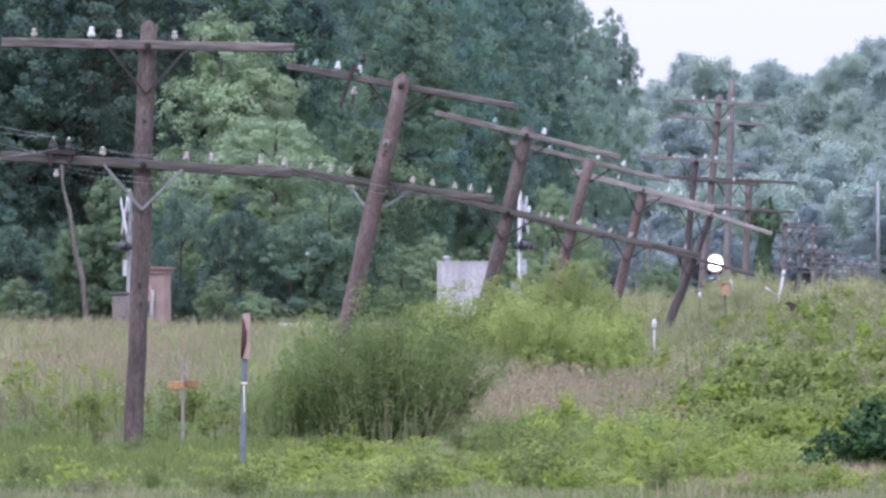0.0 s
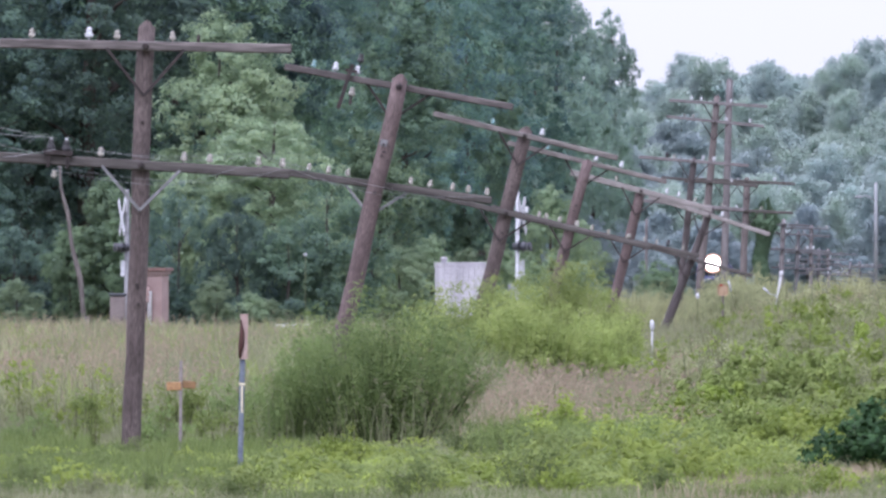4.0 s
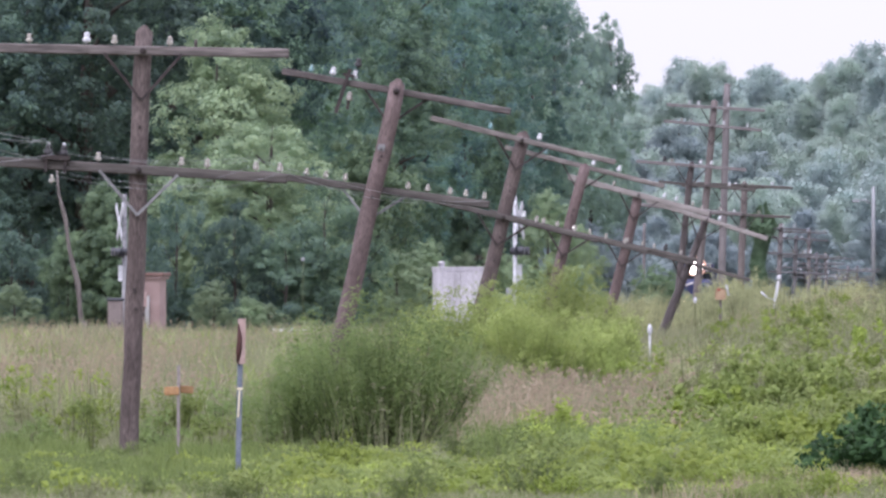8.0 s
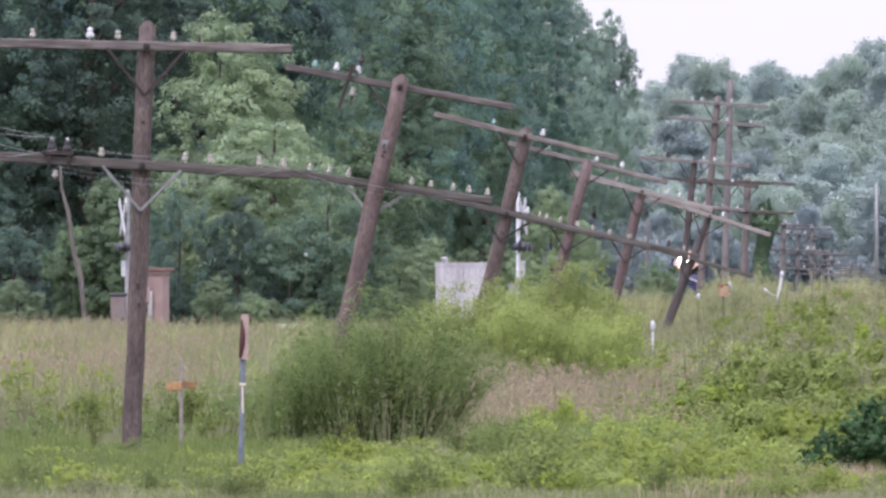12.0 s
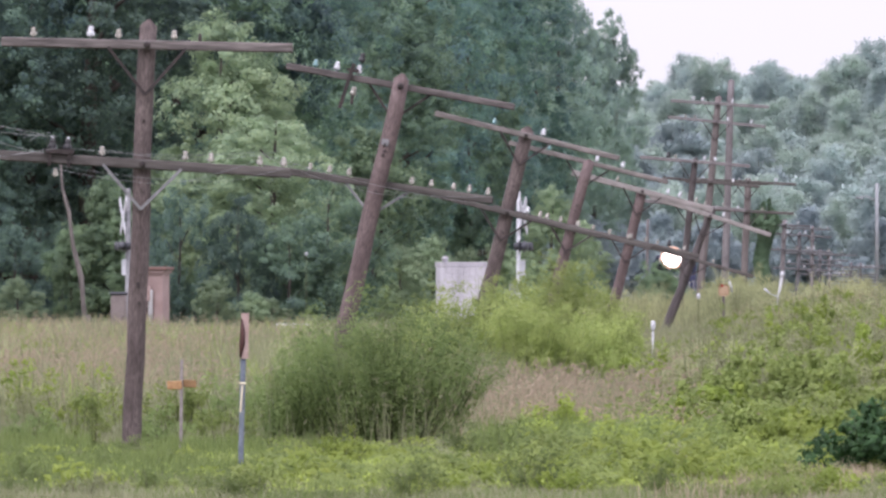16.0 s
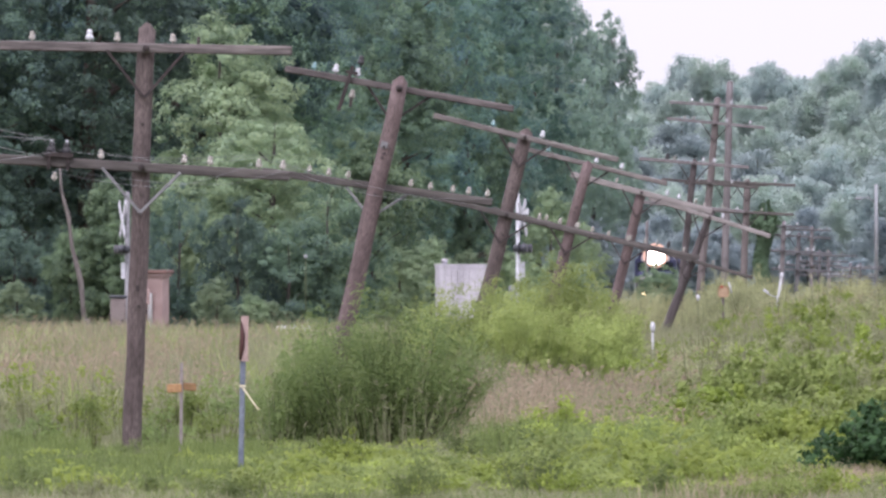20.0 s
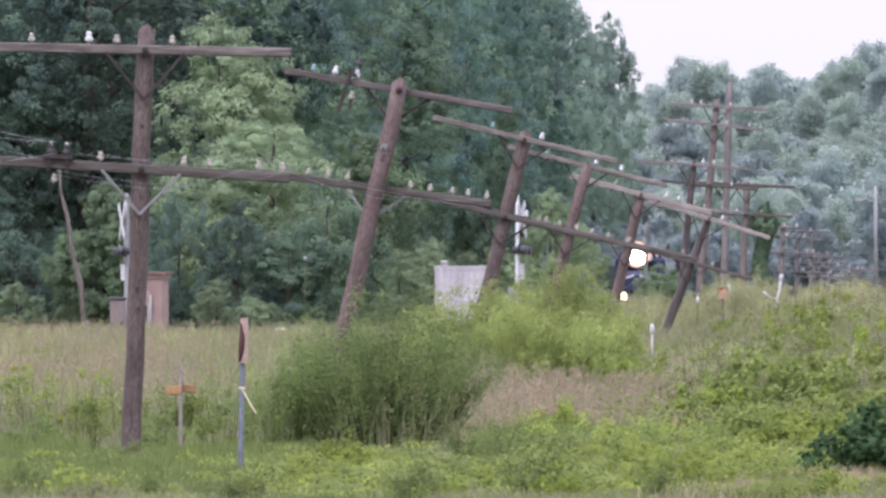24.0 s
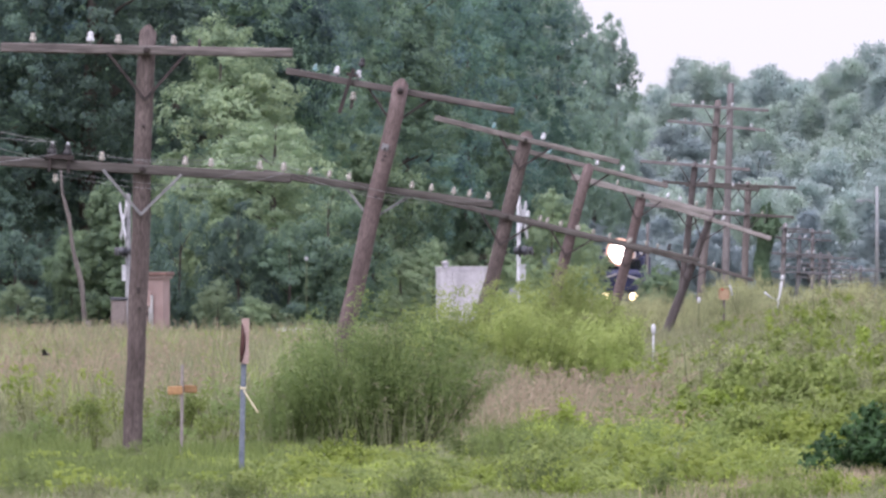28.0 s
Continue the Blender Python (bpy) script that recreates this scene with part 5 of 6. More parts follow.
def build_grass():
    """Meadow grass, dry seed heads and short foreground growth, as loose stuff."""
    rng = np.random.default_rng(12)

    def field(n, y0, y1, power=1.4):
        y = (y0 ** (1 - power) + rng.uniform(0, 1, n) * (y1 ** (1 - power) - y0 ** (1 - power))) ** (1 / (1 - power))
        x = rng.uniform(-1, 1, n) * (y * 0.0335 + 0.6)
        return x, y

    def patch(x, y, s):
        return 0.5 + 0.25 * (np.sin(x * s + 1.3 * np.sin(y * s * 0.11)) + np.sin(y * s * 0.17 + x * s * 0.6 + 2))

    # meadow beyond the nearest pole: tufts of differing height and colour
    def tufts(name, mat, n, per, y0, y1, hmin, hmax, label, lean=0.4, edge=None):
        cx, cy = field(n, y0, y1)
        if edge is not None:
            cx, cy = cx[cx < edge * cy], cy[cx < edge * cy]
            n = len(cx)
        ch = rng.uniform(hmin, hmax, n) * (0.6 + 0.55 * patch(cx, cy, 1.4)) * (0.1 + 0.9 * smooth(147, 168, cy))
        ch = np.where((np.abs(cx + 3.3) < 0.45) & (cy < 147.8), 0.4 * ch, ch)
        low = (cx / cy > 0.004) & (cx / cy < 0.0150) & (cy > 184) & (cy < 224)
        ch = np.where(low, 0.42 * ch, ch)
        cr = rng.uniform(0.12, 0.38, n) * (cy / 180)
        k = rng.integers(0, n, n * per)
        g = rng.normal(0, 1, (n * per, 2))
        x, y = cx[k] + g[:, 0] * cr[k], np.clip(cy[k] + g[:, 1] * cr[k] * 2, 144, 458)
        h = ch[k] * np.exp(-0.18 * (g ** 2).sum(1)) * rng.uniform(0.55, 1.25, len(x)) + 0.05
        w = 0.013 * (y / 150) ** 0.8 * rng.uniform(0.7, 1.5, len(x))
        v, q, t = blades(rng, x, y, ground_z(x, y) - 0.02, h, w, lean)
        tagged(new(name, np_mesh(name, v, q, mat, t)), label, "grass", kind="stuff")

    tufts("meadow_grass", GRASS, 2600, 45, 147, 450, 0.35, 0.85, "tall uneven green meadow grass")
    tufts("green_grass", LOW_GRASS, 420, 60, 141, 186, 0.28, 0.62, "green grass before the dry meadow", 0.5)
    tufts("straw_grass", PALE_GRASS, 1500, 36, 152, 450, 0.40, 0.95, "pale straw-coloured meadow grass")
    tufts("soft_weeds", BRUSH_LEAF, 1300, 34, 148, 420, 0.30, 0.75, "soft green weeds among the grass", 0.7)

    tufts("meadow_weeds", WEED_LEAF, 420, 70, 166, 440, 0.45, 0.92, "green leafy weeds scattered through the meadow", 0.8, edge=0.0)
    tufts("olive_weeds", BRUSH_LEAF, 420, 60, 160, 420, 0.45, 0.95, "tall olive weeds scattered through the meadow", 0.8, edge=-0.004)

    # dry seed heads over the meadow, thicker in patches
    x, y = field(115000, 152, 440)
    dx = x / (y * 0.0314)
    keep = rng.uniform(0, 1, len(x)) < np.clip(0.05 + 0.58 * np.exp(-((dx - 0.35) / 0.27) ** 2) * (y < 218) * smooth(150, 172, y + 7 * np.sin(x * 2.3)) + 0.26 * np.exp(-((dx + 0.9) / 0.35) ** 2) * (y > 168) + 0.34 * patch(x, y, 0.9) - 0.20, 0, 1)
    x, y, dx = x[keep], y[keep], dx[keep]
    h = (0.48 + 0.34 * patch(x, y, 1.4)) * rng.uniform(0.7, 1.2, len(x)) * (0.5 + 0.5 * smooth(150, 168, y)) * (1 - 0.6 * smooth(172, 192, y) * (1 - smooth(222, 240, y)) * (dx > 0.0) * (dx < 0.5))
    v, q, t = blades(rng, x, y, ground_z(x, y), h, 0.010 * (y / 150) ** 0.8 * np.ones(len(x)), 0.35)
    tips = v.reshape(-1, 5, 3)[:, 4]
    pv, pq = leaves(rng, tips - np.array([0, 0, 0.04]), np.tile([0.3, -1, 0.1], (len(x), 1)), 0.085, 0.5, 0.25)
    k = len(v)
    v2, q2 = np.concatenate([v, pv]), np.concatenate([q, pq + k])
    tagged(new("dry_grass", np_mesh("dry_grass", v2, q2, DRY_GRASS, t)), "dry pinkish-tan grass with seed heads", "grass", kind="stuff")

    # short growth before the pole, in uneven tufts
    n = 700
    cx, cy = field(n, 96, 158)
    ch = rng.uniform(0.05, 0.22, n) * (0.4 + 0.05 * smooth(120, 140, cy))
    cr = rng.uniform(0.15, 0.55, n)
    k = rng.integers(0, n, 75000)
    g = rng.normal(0, 1, (75000, 2))
    x, y = cx[k] + g[:, 0] * cr[k], cy[k] + g[:, 1] * cr[k] * 3
    h = ch[k] * np.exp(-0.25 * (g ** 2).sum(1)) * rng.uniform(0.5, 1.4, len(x)) + 0.04
    v, q, t = blades(rng, x, y, ground_z(x, y) - 0.01, h, 0.010 * rng.uniform(0.7, 1.6, len(x)), 0.55)
    tagged(new("short_grass", np_mesh("short_grass", v, q, LOW_GRASS, t)), "short bright green foreground grass", "grass", kind="stuff")

    # leafy herbs among it
    n = 190
    cx, cy = field(n, 116, 156)
    ch = rng.uniform(0.03, 0.12, n)
    cr = rng.uniform(0.14, 0.42, n)
    k = rng.integers(0, n, 20000)
    g = rng.normal(0, 1, (20000, 2))
    x, y = cx[k] + g[:, 0] * cr[k], cy[k] + g[:, 1] * cr[k] * 2
    keep = rng.uniform(0, 1, len(x)) < 0.25 + 0.75 * smooth(-2.6, -1.2, x)
    x, y, k, g = x[keep], y[keep], k[keep], g[keep]
    z = ground_z(x, y) + 0.03 + ch[k] * np.exp(-0.3 * (g ** 2).sum(1)) * rng.uniform(0.5, 1.1, len(x))
    v, q = leaves(rng, np.stack([x, y, z], 1), np.tile([0, -0.3, 1.0], (len(x), 1)), 0.038, 0.5, 0.6)
    tagged(new("leafy_herbs", np_mesh("leafy_herbs", v, q, HERB_LEAF)), "low leafy green herbs in the foreground", "herbs", kind="stuff")

    # upright leafy plants: lower before the willow shrub, taller towards the bank
    def plants(name, mat, n, leaf, label, x0, x1, y0, y1, tall, ratio, side):
        cy = rng.uniform(y0, y1, n)
        cx = rng.uniform(x0, x1, n) * cy
        room = np.clip(1.8 - cy * 0.0119, 0.05, 1.0)
        bare = (cx > 1.6) & (cy < 127 + 6 * (cx - 3.2)) | (np.abs(cx + 1.86) < 0.16) & (cy < 131) | (np.abs(cx + 3.2) < 0.35) & (cy > 128)
        same = rng.uniform(0, 1, n) < np.clip(0.5 + side * 1.9 * (patch(cx, cy, 4.0) - 0.5), 0.02, 1) * (1 - 0.85 * (1 - smooth(-2.9, -2.2, cx)))
        cx, cy, room = cx[same & ~bare], cy[same & ~bare], room[same & ~bare]
        n = len(cx)
        ch = np.where(cx < 0.8, np.minimum(tall, room * 0.7), tall) * rng.uniform(0.35, 1.0, n) * (0.45 + 0.9 * patch(cx + 0.7, cy, 9.0))
        k = rng.integers(0, n, n * 42)
        t = rng.uniform(0, 1, len(k)) ** 0.8
        g = rng.normal(0, 1, (len(k), 2)) * (0.03 + 0.10 * (1 - t) ** 0.5)[:, None]
        x, y = cx[k] + g[:, 0], cy[k] + g[:, 1]
        z = ground_z(x, y) + ch[k] * t * rng.uniform(0.85, 1.1, len(k))
        v, q = leaves(rng, np.stack([x, y, z], 1), np.stack([g[:, 0] * 4, np.full(len(k), -0.5), 0.8 * t + 0.2], 1), leaf, 0.4, ratio)
        tagged(new(name, np_mesh(name, v, q, mat)), label, "weeds", kind="stuff")

    plants("leafy_plants", HERB_LEAF, 620, 0.105, "bright yellow-green leafy plants along the verge", -0.034, 0.034, 118, 146, 0.38, 0.5, 1)
    plants("soft_plants", WEED_LEAF, 560, 0.09, "mid-green leafy plants among verge grass", -0.034, 0.034, 117, 147, 0.36, 0.4, -1)
    plants("lush_plants", LUSH_GRASS, 700, 0.085, "lush narrow-leaved green plants below the bank", 0.003, 0.020, 136, 160, 0.34, 0.25, 1)
    plants("pale_plants", HERB_LEAF, 420, 0.06, "light green leafy plants below the bank", 0.004, 0.026, 138, 160, 0.36, 0.4, -1)

    # soft green grass round the foot of the near pole
    n = 16000
    y = rng.uniform(126, 149, n)
    x = rng.uniform(-5.3, -1.5, n)
    keep = rng.uniform(0, 1, n) < (1 - smooth(-2.6, -1.6, x + 0.4 * np.sin(y))) * (0.35 + 0.65 * patch(x, y, 3.0))
    x, y = x[keep], y[keep]
    h = (0.07 + 0.17 * patch(x, y, 2.2)) * rng.uniform(0.6, 1.3, len(x)) * np.where((np.abs(x + 3.3) < 0.4) & (y > 138), 0.45, 1.0)
    v, q, t = blades(rng, x, y, ground_z(x, y) - 0.01, h, 0.012 * rng.uniform(0.7, 1.6, len(x)), 0.5)
    tagged(new("soft_grass", np_mesh("soft_grass", v, q, LUSH_GRASS, t)), "soft mid-green grass round a pole's foot", "grass", kind="stuff")

    # a few taller blades against the near pole
    n = 60
    x, y = rng.normal(-3.26, 0.2, n), rng.uniform(146.2, 146.95, n)
    v, q, t = blades(rng, x, y, ground_z(x, y) - 0.01, rng.uniform(0.05, 0.2, n), np.full(n, 0.011), 0.35)
    tagged(new("pole_grass", np_mesh("pole_grass", v, q, LUSH_GRASS, t)), "tall green blades against a pole's foot", "grass", kind="stuff")

    # lush grass between the shrub and the bank
    n = 12000
    y = rng.uniform(140, 186, n)
    x = rng.uniform(0.002, 0.020, n) * y
    keep = rng.uniform(0, 1, n) < 1.0 - smooth(143, 168, y + 7 * np.sin(x * 3.1) + 5 * np.sin(x * 7.7))
    x, y = x[keep], y[keep]
    v, q, t = blades(rng, x, y, ground_z(x, y), (0.18 + 0.20 * patch(x, y, 2.6)) * rng.uniform(0.6, 1.2, len(x)), 0.012 * rng.uniform(0.7, 1.5, len(x)), 0.5)
    tagged(new("lush_grass", np_mesh("lush_grass", v, q, LUSH_GRASS, t)), "lush green grass between shrub and bank", "grass", kind="stuff")

    # weeds over the bank
    x, y = field(75000, 150, 400)
    keep = x > 2.1 + 0.022 * (y - 150) + rng.uniform(-0.8, 0.8, len(x))
    x, y = x[keep], y[keep]
    z = ground_z(x, y) + (0.25 + 0.55 * patch(x, y, 1.8)) * rng.uniform(0.3, 1.0, len(x))
    v, q = leaves(rng, np.stack([x, y, z], 1), np.tile([0, -0.4, 0.8], (len(x), 1)), 0.07, 0.6, 0.55)
    tagged(new("bank_weeds", np_mesh("bank_weeds", v, q, WEED_LEAF)), "mixed green weeds over a low bank", "weeds", kind="stuff")

    # pale stalks before the willow shrub
    n = 70
    x, y = rng.normal(-0.6, 0.62, n), rng.uniform(148.6, 150.2, n)
    h = rng.uniform(0.15, 0.75, n)
    v, q, t = blades(rng, x, y, ground_z(x, y), h, np.full(n, 0.008), 0.25)
    tips = v.reshape(-1, 5, 3)[:, 4]
    pv, pq = leaves(rng, tips, np.tile([0.3, -1, 0.1], (n, 1)), 0.06, 0.4, 0.25)
    tagged(new("pale_stalks", np_mesh("pale_stalks", np.concatenate([v, pv]), np.concatenate([q, pq + len(v)]), PALE_GRASS, t)), "pale seeding stalks before a willow shrub", "grass", kind="stuff")

    # straw along the near verge
    n = 42000
    y = rng.uniform(100, 126, n)
    x = rng.uniform(-1, 1, n) * 4.2
    keep = rng.uniform(0, 1, n) < (0.15 + 0.85 * patch(x, y, 2.2)) * (1 - smooth(117, 126, y))
    x, y = x[keep], y[keep]
    v, q, t = blades(rng, x, y, ground_z(x, y), rng.uniform(0.03, 0.11, len(x)), np.full(len(x), 0.008), 0.6)
    tagged(new("verge_straw", np_mesh("verge_straw", v, q, PALE_GRASS, t)), "short pale straw grass along the verge", "grass", kind="stuff")

    # a dry strip in the near corner
    n = 15000
    y = rng.uniform(108, 142, n)
    x = rng.uniform(1.4, 4.6, n)
    keep = rng.uniform(0, 1, n) < np.exp(-((y - 122.5 - 7 * (x - 3.2)) / 4.5) ** 2) * smooth(1.4, 3.4, x)
    x, y = x[keep], y[keep]
    n = len(x)
    h = rng.uniform(0.06, 0.2, n)
    v, q, t = blades(rng, x, y, ground_z(x, y), h, np.full(n, 0.009), 0.6)
    tagged(new("dry_verge", np_mesh("dry_verge", v, q, DRY_GRASS, t)), "short dry tan grass strip", "grass", kind="stuff")


build_grass()


# ---- train ----
def locomotive(name, label, lit):
    """A high-cab diesel with low nose; its front looks along -y and its origin is on the rail under the coupler."""
    t = thing(name, pose(0, 0, 0), label, "locomotive")
    part("frame", box(bmesh.new(), 3.0, 19.0, 0.45, pose(0, 10.2, 1.35), 0.05), DARK_GREY, t)
    part("pilot", box(bmesh.new(), 2.9, 0.3, 0.95, pose(0, 0.75, 0.75), 0.08), NAVY, t)
    bm = box(bmesh.new(), 2.85, 2.2, 1.62, pose(0, 2.3, 2.36), 0.3)
    part("nose", bm, NAVY, t)
    for sgn in (-1, 1):
        part("stripe", box(bmesh.new(), 1.1, 0.05, 0.13, pose(sgn * 0.72, 1.18, 2.72, 0, sgn * 17, 0), 0.01), LOCO_WHITE, t, "white chevron stripe on the nose")
        part("stripe", box(bmesh.new(), 0.5, 0.05, 0.10, pose(sgn * 1.18, 1.18, 1.62), 0.01), LOCO_WHITE, t, "short white sill stripe")
    cab = part("cab", box(bmesh.new(), 3.1, 2.4, 2.75, pose(0, 4.6, 2.95), 0.36), NAVY, t)
    part("roof", box(bmesh.new(), 2.6, 2.5, 0.2, pose(0, 4.55, 4.42), 0.09), NAVY, cab)
    part("brow", box(bmesh.new(), 2.1, 0.1, 0.44, pose(0, 3.36, 4.12), 0.04), LOCO_WHITE, cab, "white panel over the windscreen")
    for x in (-0.62, 0.62):
        part("windscreen", box(bmesh.new(), 0.85, 0.05, 0.62, pose(x, 3.38, 3.52), 0.03), CAB_GLASS, cab)
    for x in (-1.2, 1.2):
        part("side_window", box(bmesh.new(), 0.28, 0.05, 0.6, pose(x, 3.38, 3.5), 0.02), CAB_GLASS, cab)
    part("hood", box(bmesh.new(), 1.9, 13.0, 2.7, pose(0, 12.4, 2.93), 0.15), NAVY, t)
    for y in (8.5, 13.0, 17.2):
        part("roof_fan", lathe(bmesh.new(), [(0.6, 0.0), (0.6, 0.14), (0.5, 0.18)], 16, pose(0, y, 4.28)), DARK_GREY, t)
    part("fuel_tank", box(bmesh.new(), 2.6, 4.2, 0.8, pose(0, 10.4, 0.78), 0.15), DARK_GREY, t)
    part("coupler", box(bmesh.new(), 0.3, 0.7, 0.3, pose(0, 0.35, 0.88), 0.06), IRON, t)
    for x in (-1.42, 1.42):
        bm = tube(bmesh.new(), [(x, 0.8, 1.5), (x, 0.8, 2.45), (x * 0.72, 0.8, 2.5)], [0.025] * 3, 6)
        part("handrail", bm, LOCO_WHITE, t)
        bm = tube(bmesh.new(), [(x, 6.2, 2.45), (x, 19.2, 2.45)], [0.025] * 2, 6)
        part("handrail", bm, LOCO_WHITE, t)
    for x in (-1.25, 1.25):
        bm = bmesh.new()
        for k in range(4):
            box(bm, 0.45, 0.22, 0.05, pose(x, 0.75 + 0.02 * k, 0.35 + 0.32 * k))
        part("step", bm, LOCO_WHITE, t)
    for y in (3.0, 4.9, 6.8, 13.6, 15.5, 17.4):
        for x in (-0.74, 0.74):
            part("wheel", lathe(bmesh.new(), [(0.50, -0.07), (0.53, -0.05), (0.51, 0.07), (0.2, 0.08)], 18, pose(x, y, 0.51, 0, 90 if x > 0 else -90, 0)), RAIL_STEEL, t)
    for y in (4.9, 15.5):
        part("bogie", box(bmesh.new(), 2.3, 4.9, 0.5, pose(0, y, 0.75), 0.1), DARK_GREY, t)
    part("headlight_housing", box(bmesh.new(), 0.95, 0.3, 0.52, pose(0, 3.22, 4.32), 0.08), DARK_GREY, t)
    if lit:
        # disc much wider than the lamp itself, sized as its glare
        part("headlight", lathe(bmesh.new(), [(GLARE_R * math.cos(a), 0.35 * GLARE_R * math.sin(a)) for a in (0.0, 0.35, 0.7, 1.0, 1.3, 1.5)], 24, pose(0, 3.05, 4.32, 90, 0, 0)), LAMP_GLARE, t, "oversized white headlight disc, as wide as its glare")
        # added glowing ring imitates the halo; the cab has no such reflector
        part("reflector", lathe(bmesh.new(), [(GLARE_R * 1.0, -0.06), (GLARE_R * 1.3, -0.05), (GLARE_R * 1.28, 0.02), (GLARE_R * 1.0, 0.0)], 24, pose(0, 3.07, 4.32, 90, 0, 0)), LAMP_HALO, t, "pink-orange ring standing for the headlight's halo")
        for x in (-0.92, 0.92):
            part("ditch_light", lathe(bmesh.new(), [(0.26, 0.0), (0.22, 0.08), (0.1, 0.13)], 14, pose(x, 0.58, 1.42, 90, 0, 0)), LAMP_DITCH, t, "warm yellow ditch light")
    return t


# radius of the glare's white core, not of the lamp glass
GLARE_R = 0.7
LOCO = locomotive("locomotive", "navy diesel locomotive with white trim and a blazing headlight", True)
SECOND = locomotive("locomotive", "navy trailing diesel locomotive coupled behind", False)


# ---- birds ----
def bird(name, label, size, mat, wing_mat):
    b = thing(name, pose(0, 0, 0), label, "bird")
    part("body", tube(bmesh.new(), [(-0.5 * size, 0, 0), (-0.3 * size, 0, 0.06 * size), (0.1 * size, 0, 0.05 * size), (0.4 * size, 0, 0.0)], [0.03 * size, 0.13 * size, 0.15 * size, 0.04 * size], 8), mat, b)
    part("tail", box(bmesh.new(), 0.4 * size, 0.14 * size, 0.03 * size, pose(0.55 * size, 0, -0.02 * size)), mat, b)
    part("beak", lathe(bmesh.new(), [(0.035 * size, 0), (0.004 * size, 0.16 * size)], 6, pose(-0.5 * size, 0, 0.0, 0, -90, 0)), mat, b)
    wings = []
    for s in (-1, 1):
        bm = bmesh.new()
        vs = [bm.verts.new(p) for p in ((-0.18 * size, 0, 0), (0.22 * size, 0, 0), (0.3 * size, s * 0.5 * size, 0.0), (0.1 * size, s * 0.85 * size, 0.0), (-0.12 * size, s * 0.5 * size, 0.0))]
        bm.faces.new(vs)
        bmesh.ops.solidify(bm, geom=bm.faces[:], thickness=0.02 * size)
        w = part("wing", bm, wing_mat, b)
        w.location = (0, s * 0.08 * size, 0.08 * size)
        wings.append(w)
    return b, wings


BLACKBIRD, BLACK_WINGS = bird("blackbird", "small black bird with rusty wing patches among weeds", 0.17, FEATHER, FEATHER_RED)
SWALLOW, SWALLOW_WINGS = bird("swallow", "small dark bird skimming over meadow grass", 0.10, FEATHER, FEATHER)


FINCH, FINCH_WINGS = bird("finch", "small dark bird crossing the pale sky", 0.16, FEATHER, FEATHER)


# ---- what moves ----
def flap(wings, rest, t0, t1, end, folded):
    """Wing beats between t0 and t1; folded before and after."""
    for s, w in zip((-1, 1), wings):
        at = w.location.copy()
        rows = [(0.0, pose(*at, s * -folded, 0, 0)), (t0, pose(*at, s * -folded, 0, 0))]
        t, up = t0 + 0.1, True
        while t < t1:
            rows.append((t, pose(*at, s * (45 if up else -30), 0, 0)))
            t, up = t + 0.1, not up
        if t1 < end:
            rows += [(t1 + 0.05, pose(*at, s * -folded, 0, 0)), (end, pose(*at, s * -folded, 0, 0))]
        else:
            rows.append((end, pose(*at, s * 40, 0, 0)))
        walk(w, rows)


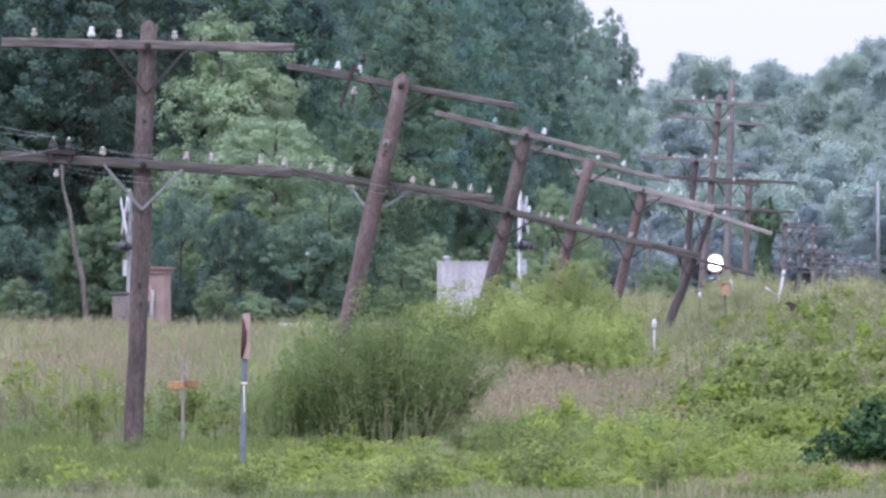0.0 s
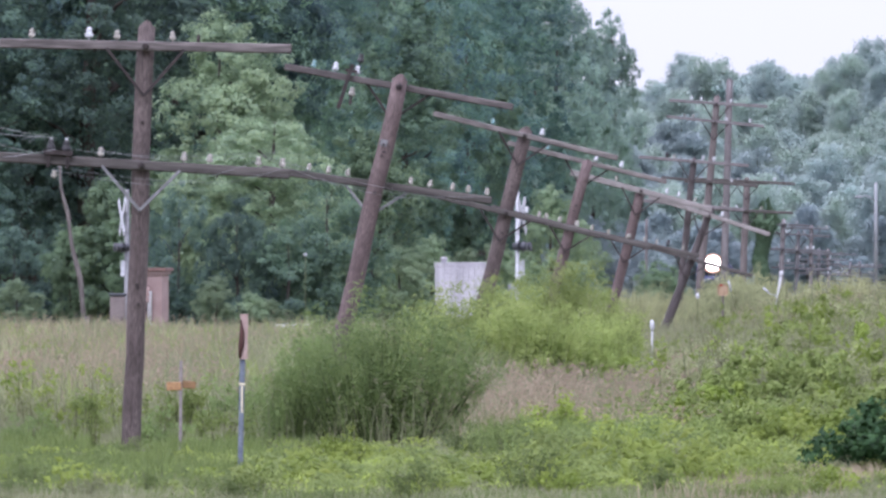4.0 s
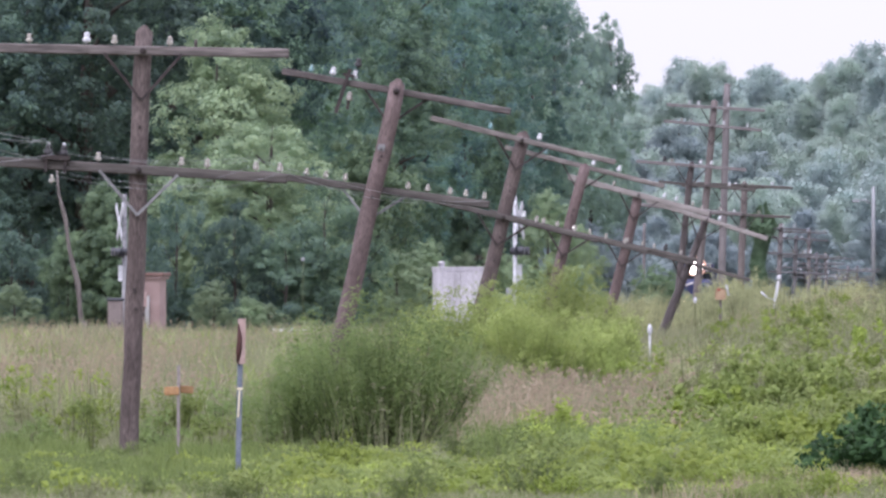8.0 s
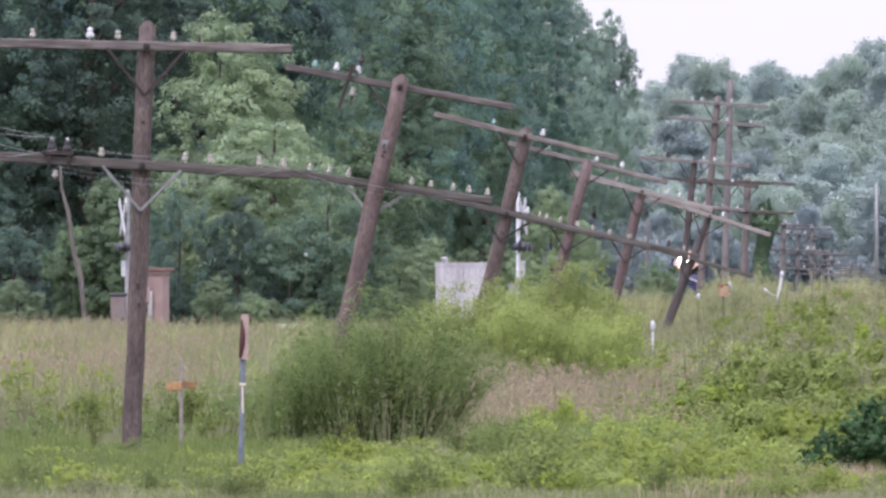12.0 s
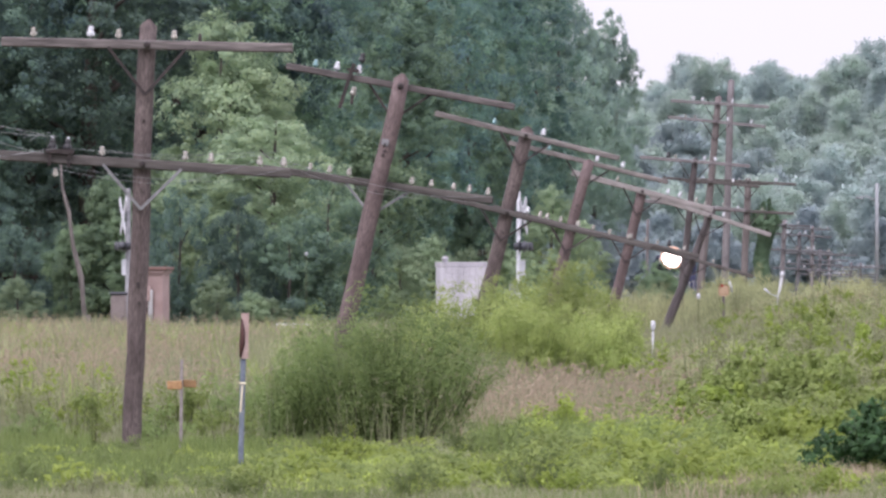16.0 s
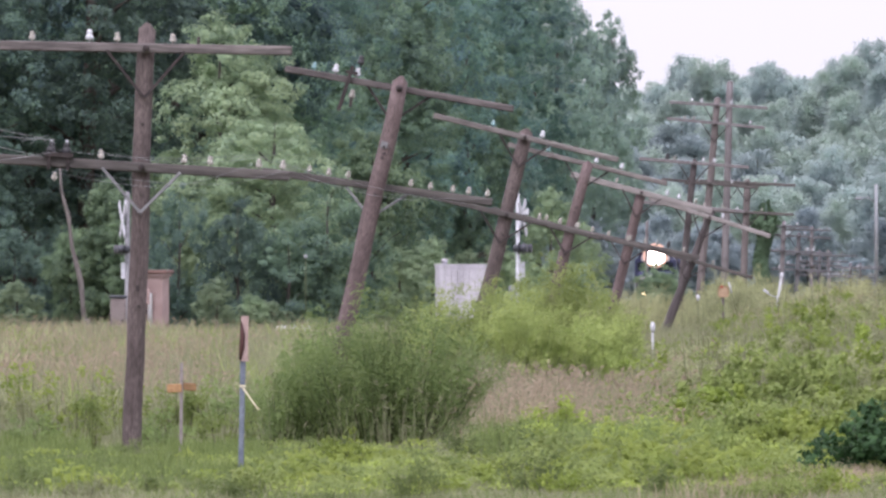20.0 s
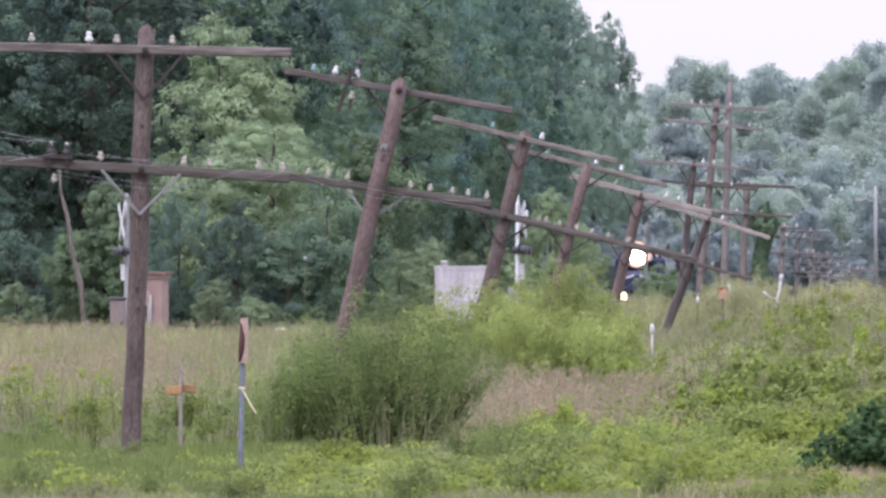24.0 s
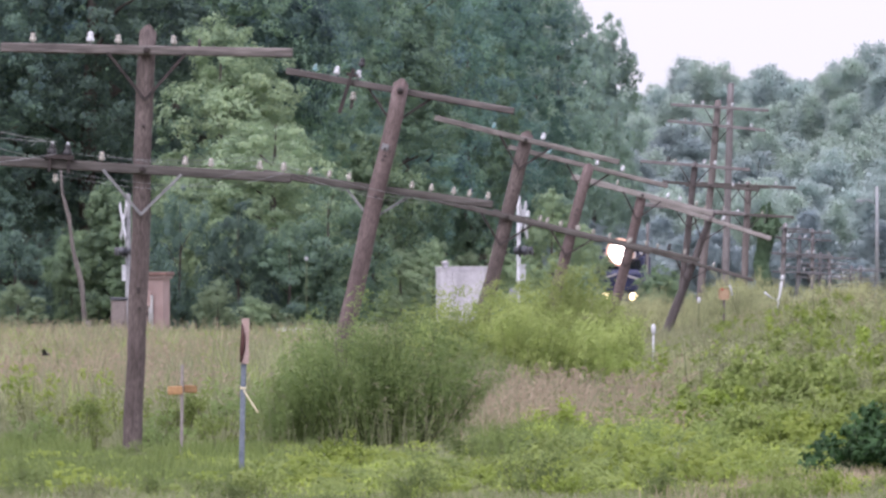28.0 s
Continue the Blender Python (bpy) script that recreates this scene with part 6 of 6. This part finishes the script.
def motions():
    # headlight place, fitted to the camera's view: seconds, x, y, z; the wheels run 4.32 m below it
    heads = [(0, 26.40, 1375, 3.22), (3, 25.55, 1325.7, 3.20), (6.5, 23.65, 1268.2, 3.22), (9, 21.90, 1227.1, 3.26), (12.5, 20.05, 1169.6, 3.31),
             (15, 18.62, 1128.5, 3.42), (17, 17.45, 1095.7, 3.49), (20, 15.78, 1046.4, 3.63), (23.5, 13.82, 988.9, 3.70), (25, 13.06, 964.2, 3.74),
             (27.5, 11.70, 923.2, 3.78), (28, 11.45, 915, 3.79)]
    turn = -math.degrees(math.atan(0.0345))
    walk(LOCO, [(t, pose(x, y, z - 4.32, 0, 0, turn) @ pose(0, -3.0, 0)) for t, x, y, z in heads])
    walk(SECOND, [(t, pose(x, y, z - 4.32, 0, 0, turn) @ pose(0, -3.0 + 20.6, 0)) for t, x, y, z in heads])
    # the tape's loose tail hangs, then blows out in the breeze
    swing = [(0, -2), (2, 2), (5, -3), (9, 3), (12, -2), (15, 4), (18, 0), (19, -8), (19.7, -30), (20.2, -38), (21, -32), (22.5, -26), (23.6, -26), (24.5, -38),
             (25.5, -33), (26.5, -36), (27.2, -24), (27.6, -30), (28, -34)]
    at = TAPE_TAIL.location.copy()
    walk(TAPE_TAIL, [(t, pose(*at, 0, a, 0)) for t, a in swing])
    # the blackbird, placed along the camera's line of sight, takes off and drops into the grass
    walk(BLACKBIRD, [(0, pose(4.28, 173.7, 1.46, 0, 15, 0)), (0.9, pose(4.32, 173.7, 1.42, 0, 20, 0)), (1.05, pose(4.26, 173.7, 1.43, 0, 10, -35)), (1.2, pose(4.09, 173.7, 1.41, 0, 0, -65)),
                     (1.5, pose(3.61, 174.6, 1.18, 0, -12, -70)), (1.8, pose(3.14, 175.4, 0.82, 0, -22, -60)), (2.0, pose(2.92, 175.9, 0.20, 0, -15, -50)), (28, pose(2.92, 175.9, 0.20, 0, -15, -50))])
    flap(BLACK_WINGS, 0, 1.0, 1.95, 28.0, 40)
    # a small bird flies in low over the meadow at the end
    walk(SWALLOW, [(0, pose(-14.0, 150, 0.45, 0, 0, 180)), (26.8, pose(-13.5, 150, 0.5, 0, 0, 180)), (27.6, pose(-6.0, 147, 1.0, 0, 0, 180)), (28, pose(-4.1, 145, 1.06, 0, 0, 180))])
    flap(SWALLOW_WINGS, 0, 26.9, 28.0, 28.0, 40)

    # another crosses the sky; its depth is fitted to the camera's view so that far trees hide it
    walk(FINCH, [(0, pose(16.0, 300, 11.0, 0, 0, 0)), (25.0, pose(13.0, 300, 9.5, 0, 0, 0)), (25.6, pose(9.3, 300, 8.5, 0, 0, -10)), (26.0, pose(7.06, 300, 7.75, 0, 0, -40)),
                 (26.3, pose(7.87, 450, 9.27, 0, 0, -75)), (26.6, pose(11.4, 700, 12.1, 0, 0, -75)), (26.9, pose(13.3, 1000, 14.0, 0, 0, -75)), (28, pose(13.3, 1003, 14.0, 0, 0, -75))])
    flap(FINCH_WINGS, 0, 25.2, 26.9, 28.0, 40)
    # shrubs stir a little in the breeze
    rng = random.Random(9)
    for ob in STIRRED:
        home = ob.matrix_basis.copy()
        phase, lean = rng.uniform(0, 6), rng.uniform(0.5, 0.9)
        walk(ob, [(t, home @ pose(0, 0, 0, 0.4 * math.sin(1.1 * t + phase * 2), lean * math.sin(1.9 * t + phase) + 0.4 * math.sin(0.7 * t), 0)) for t in range(29)])


motions()
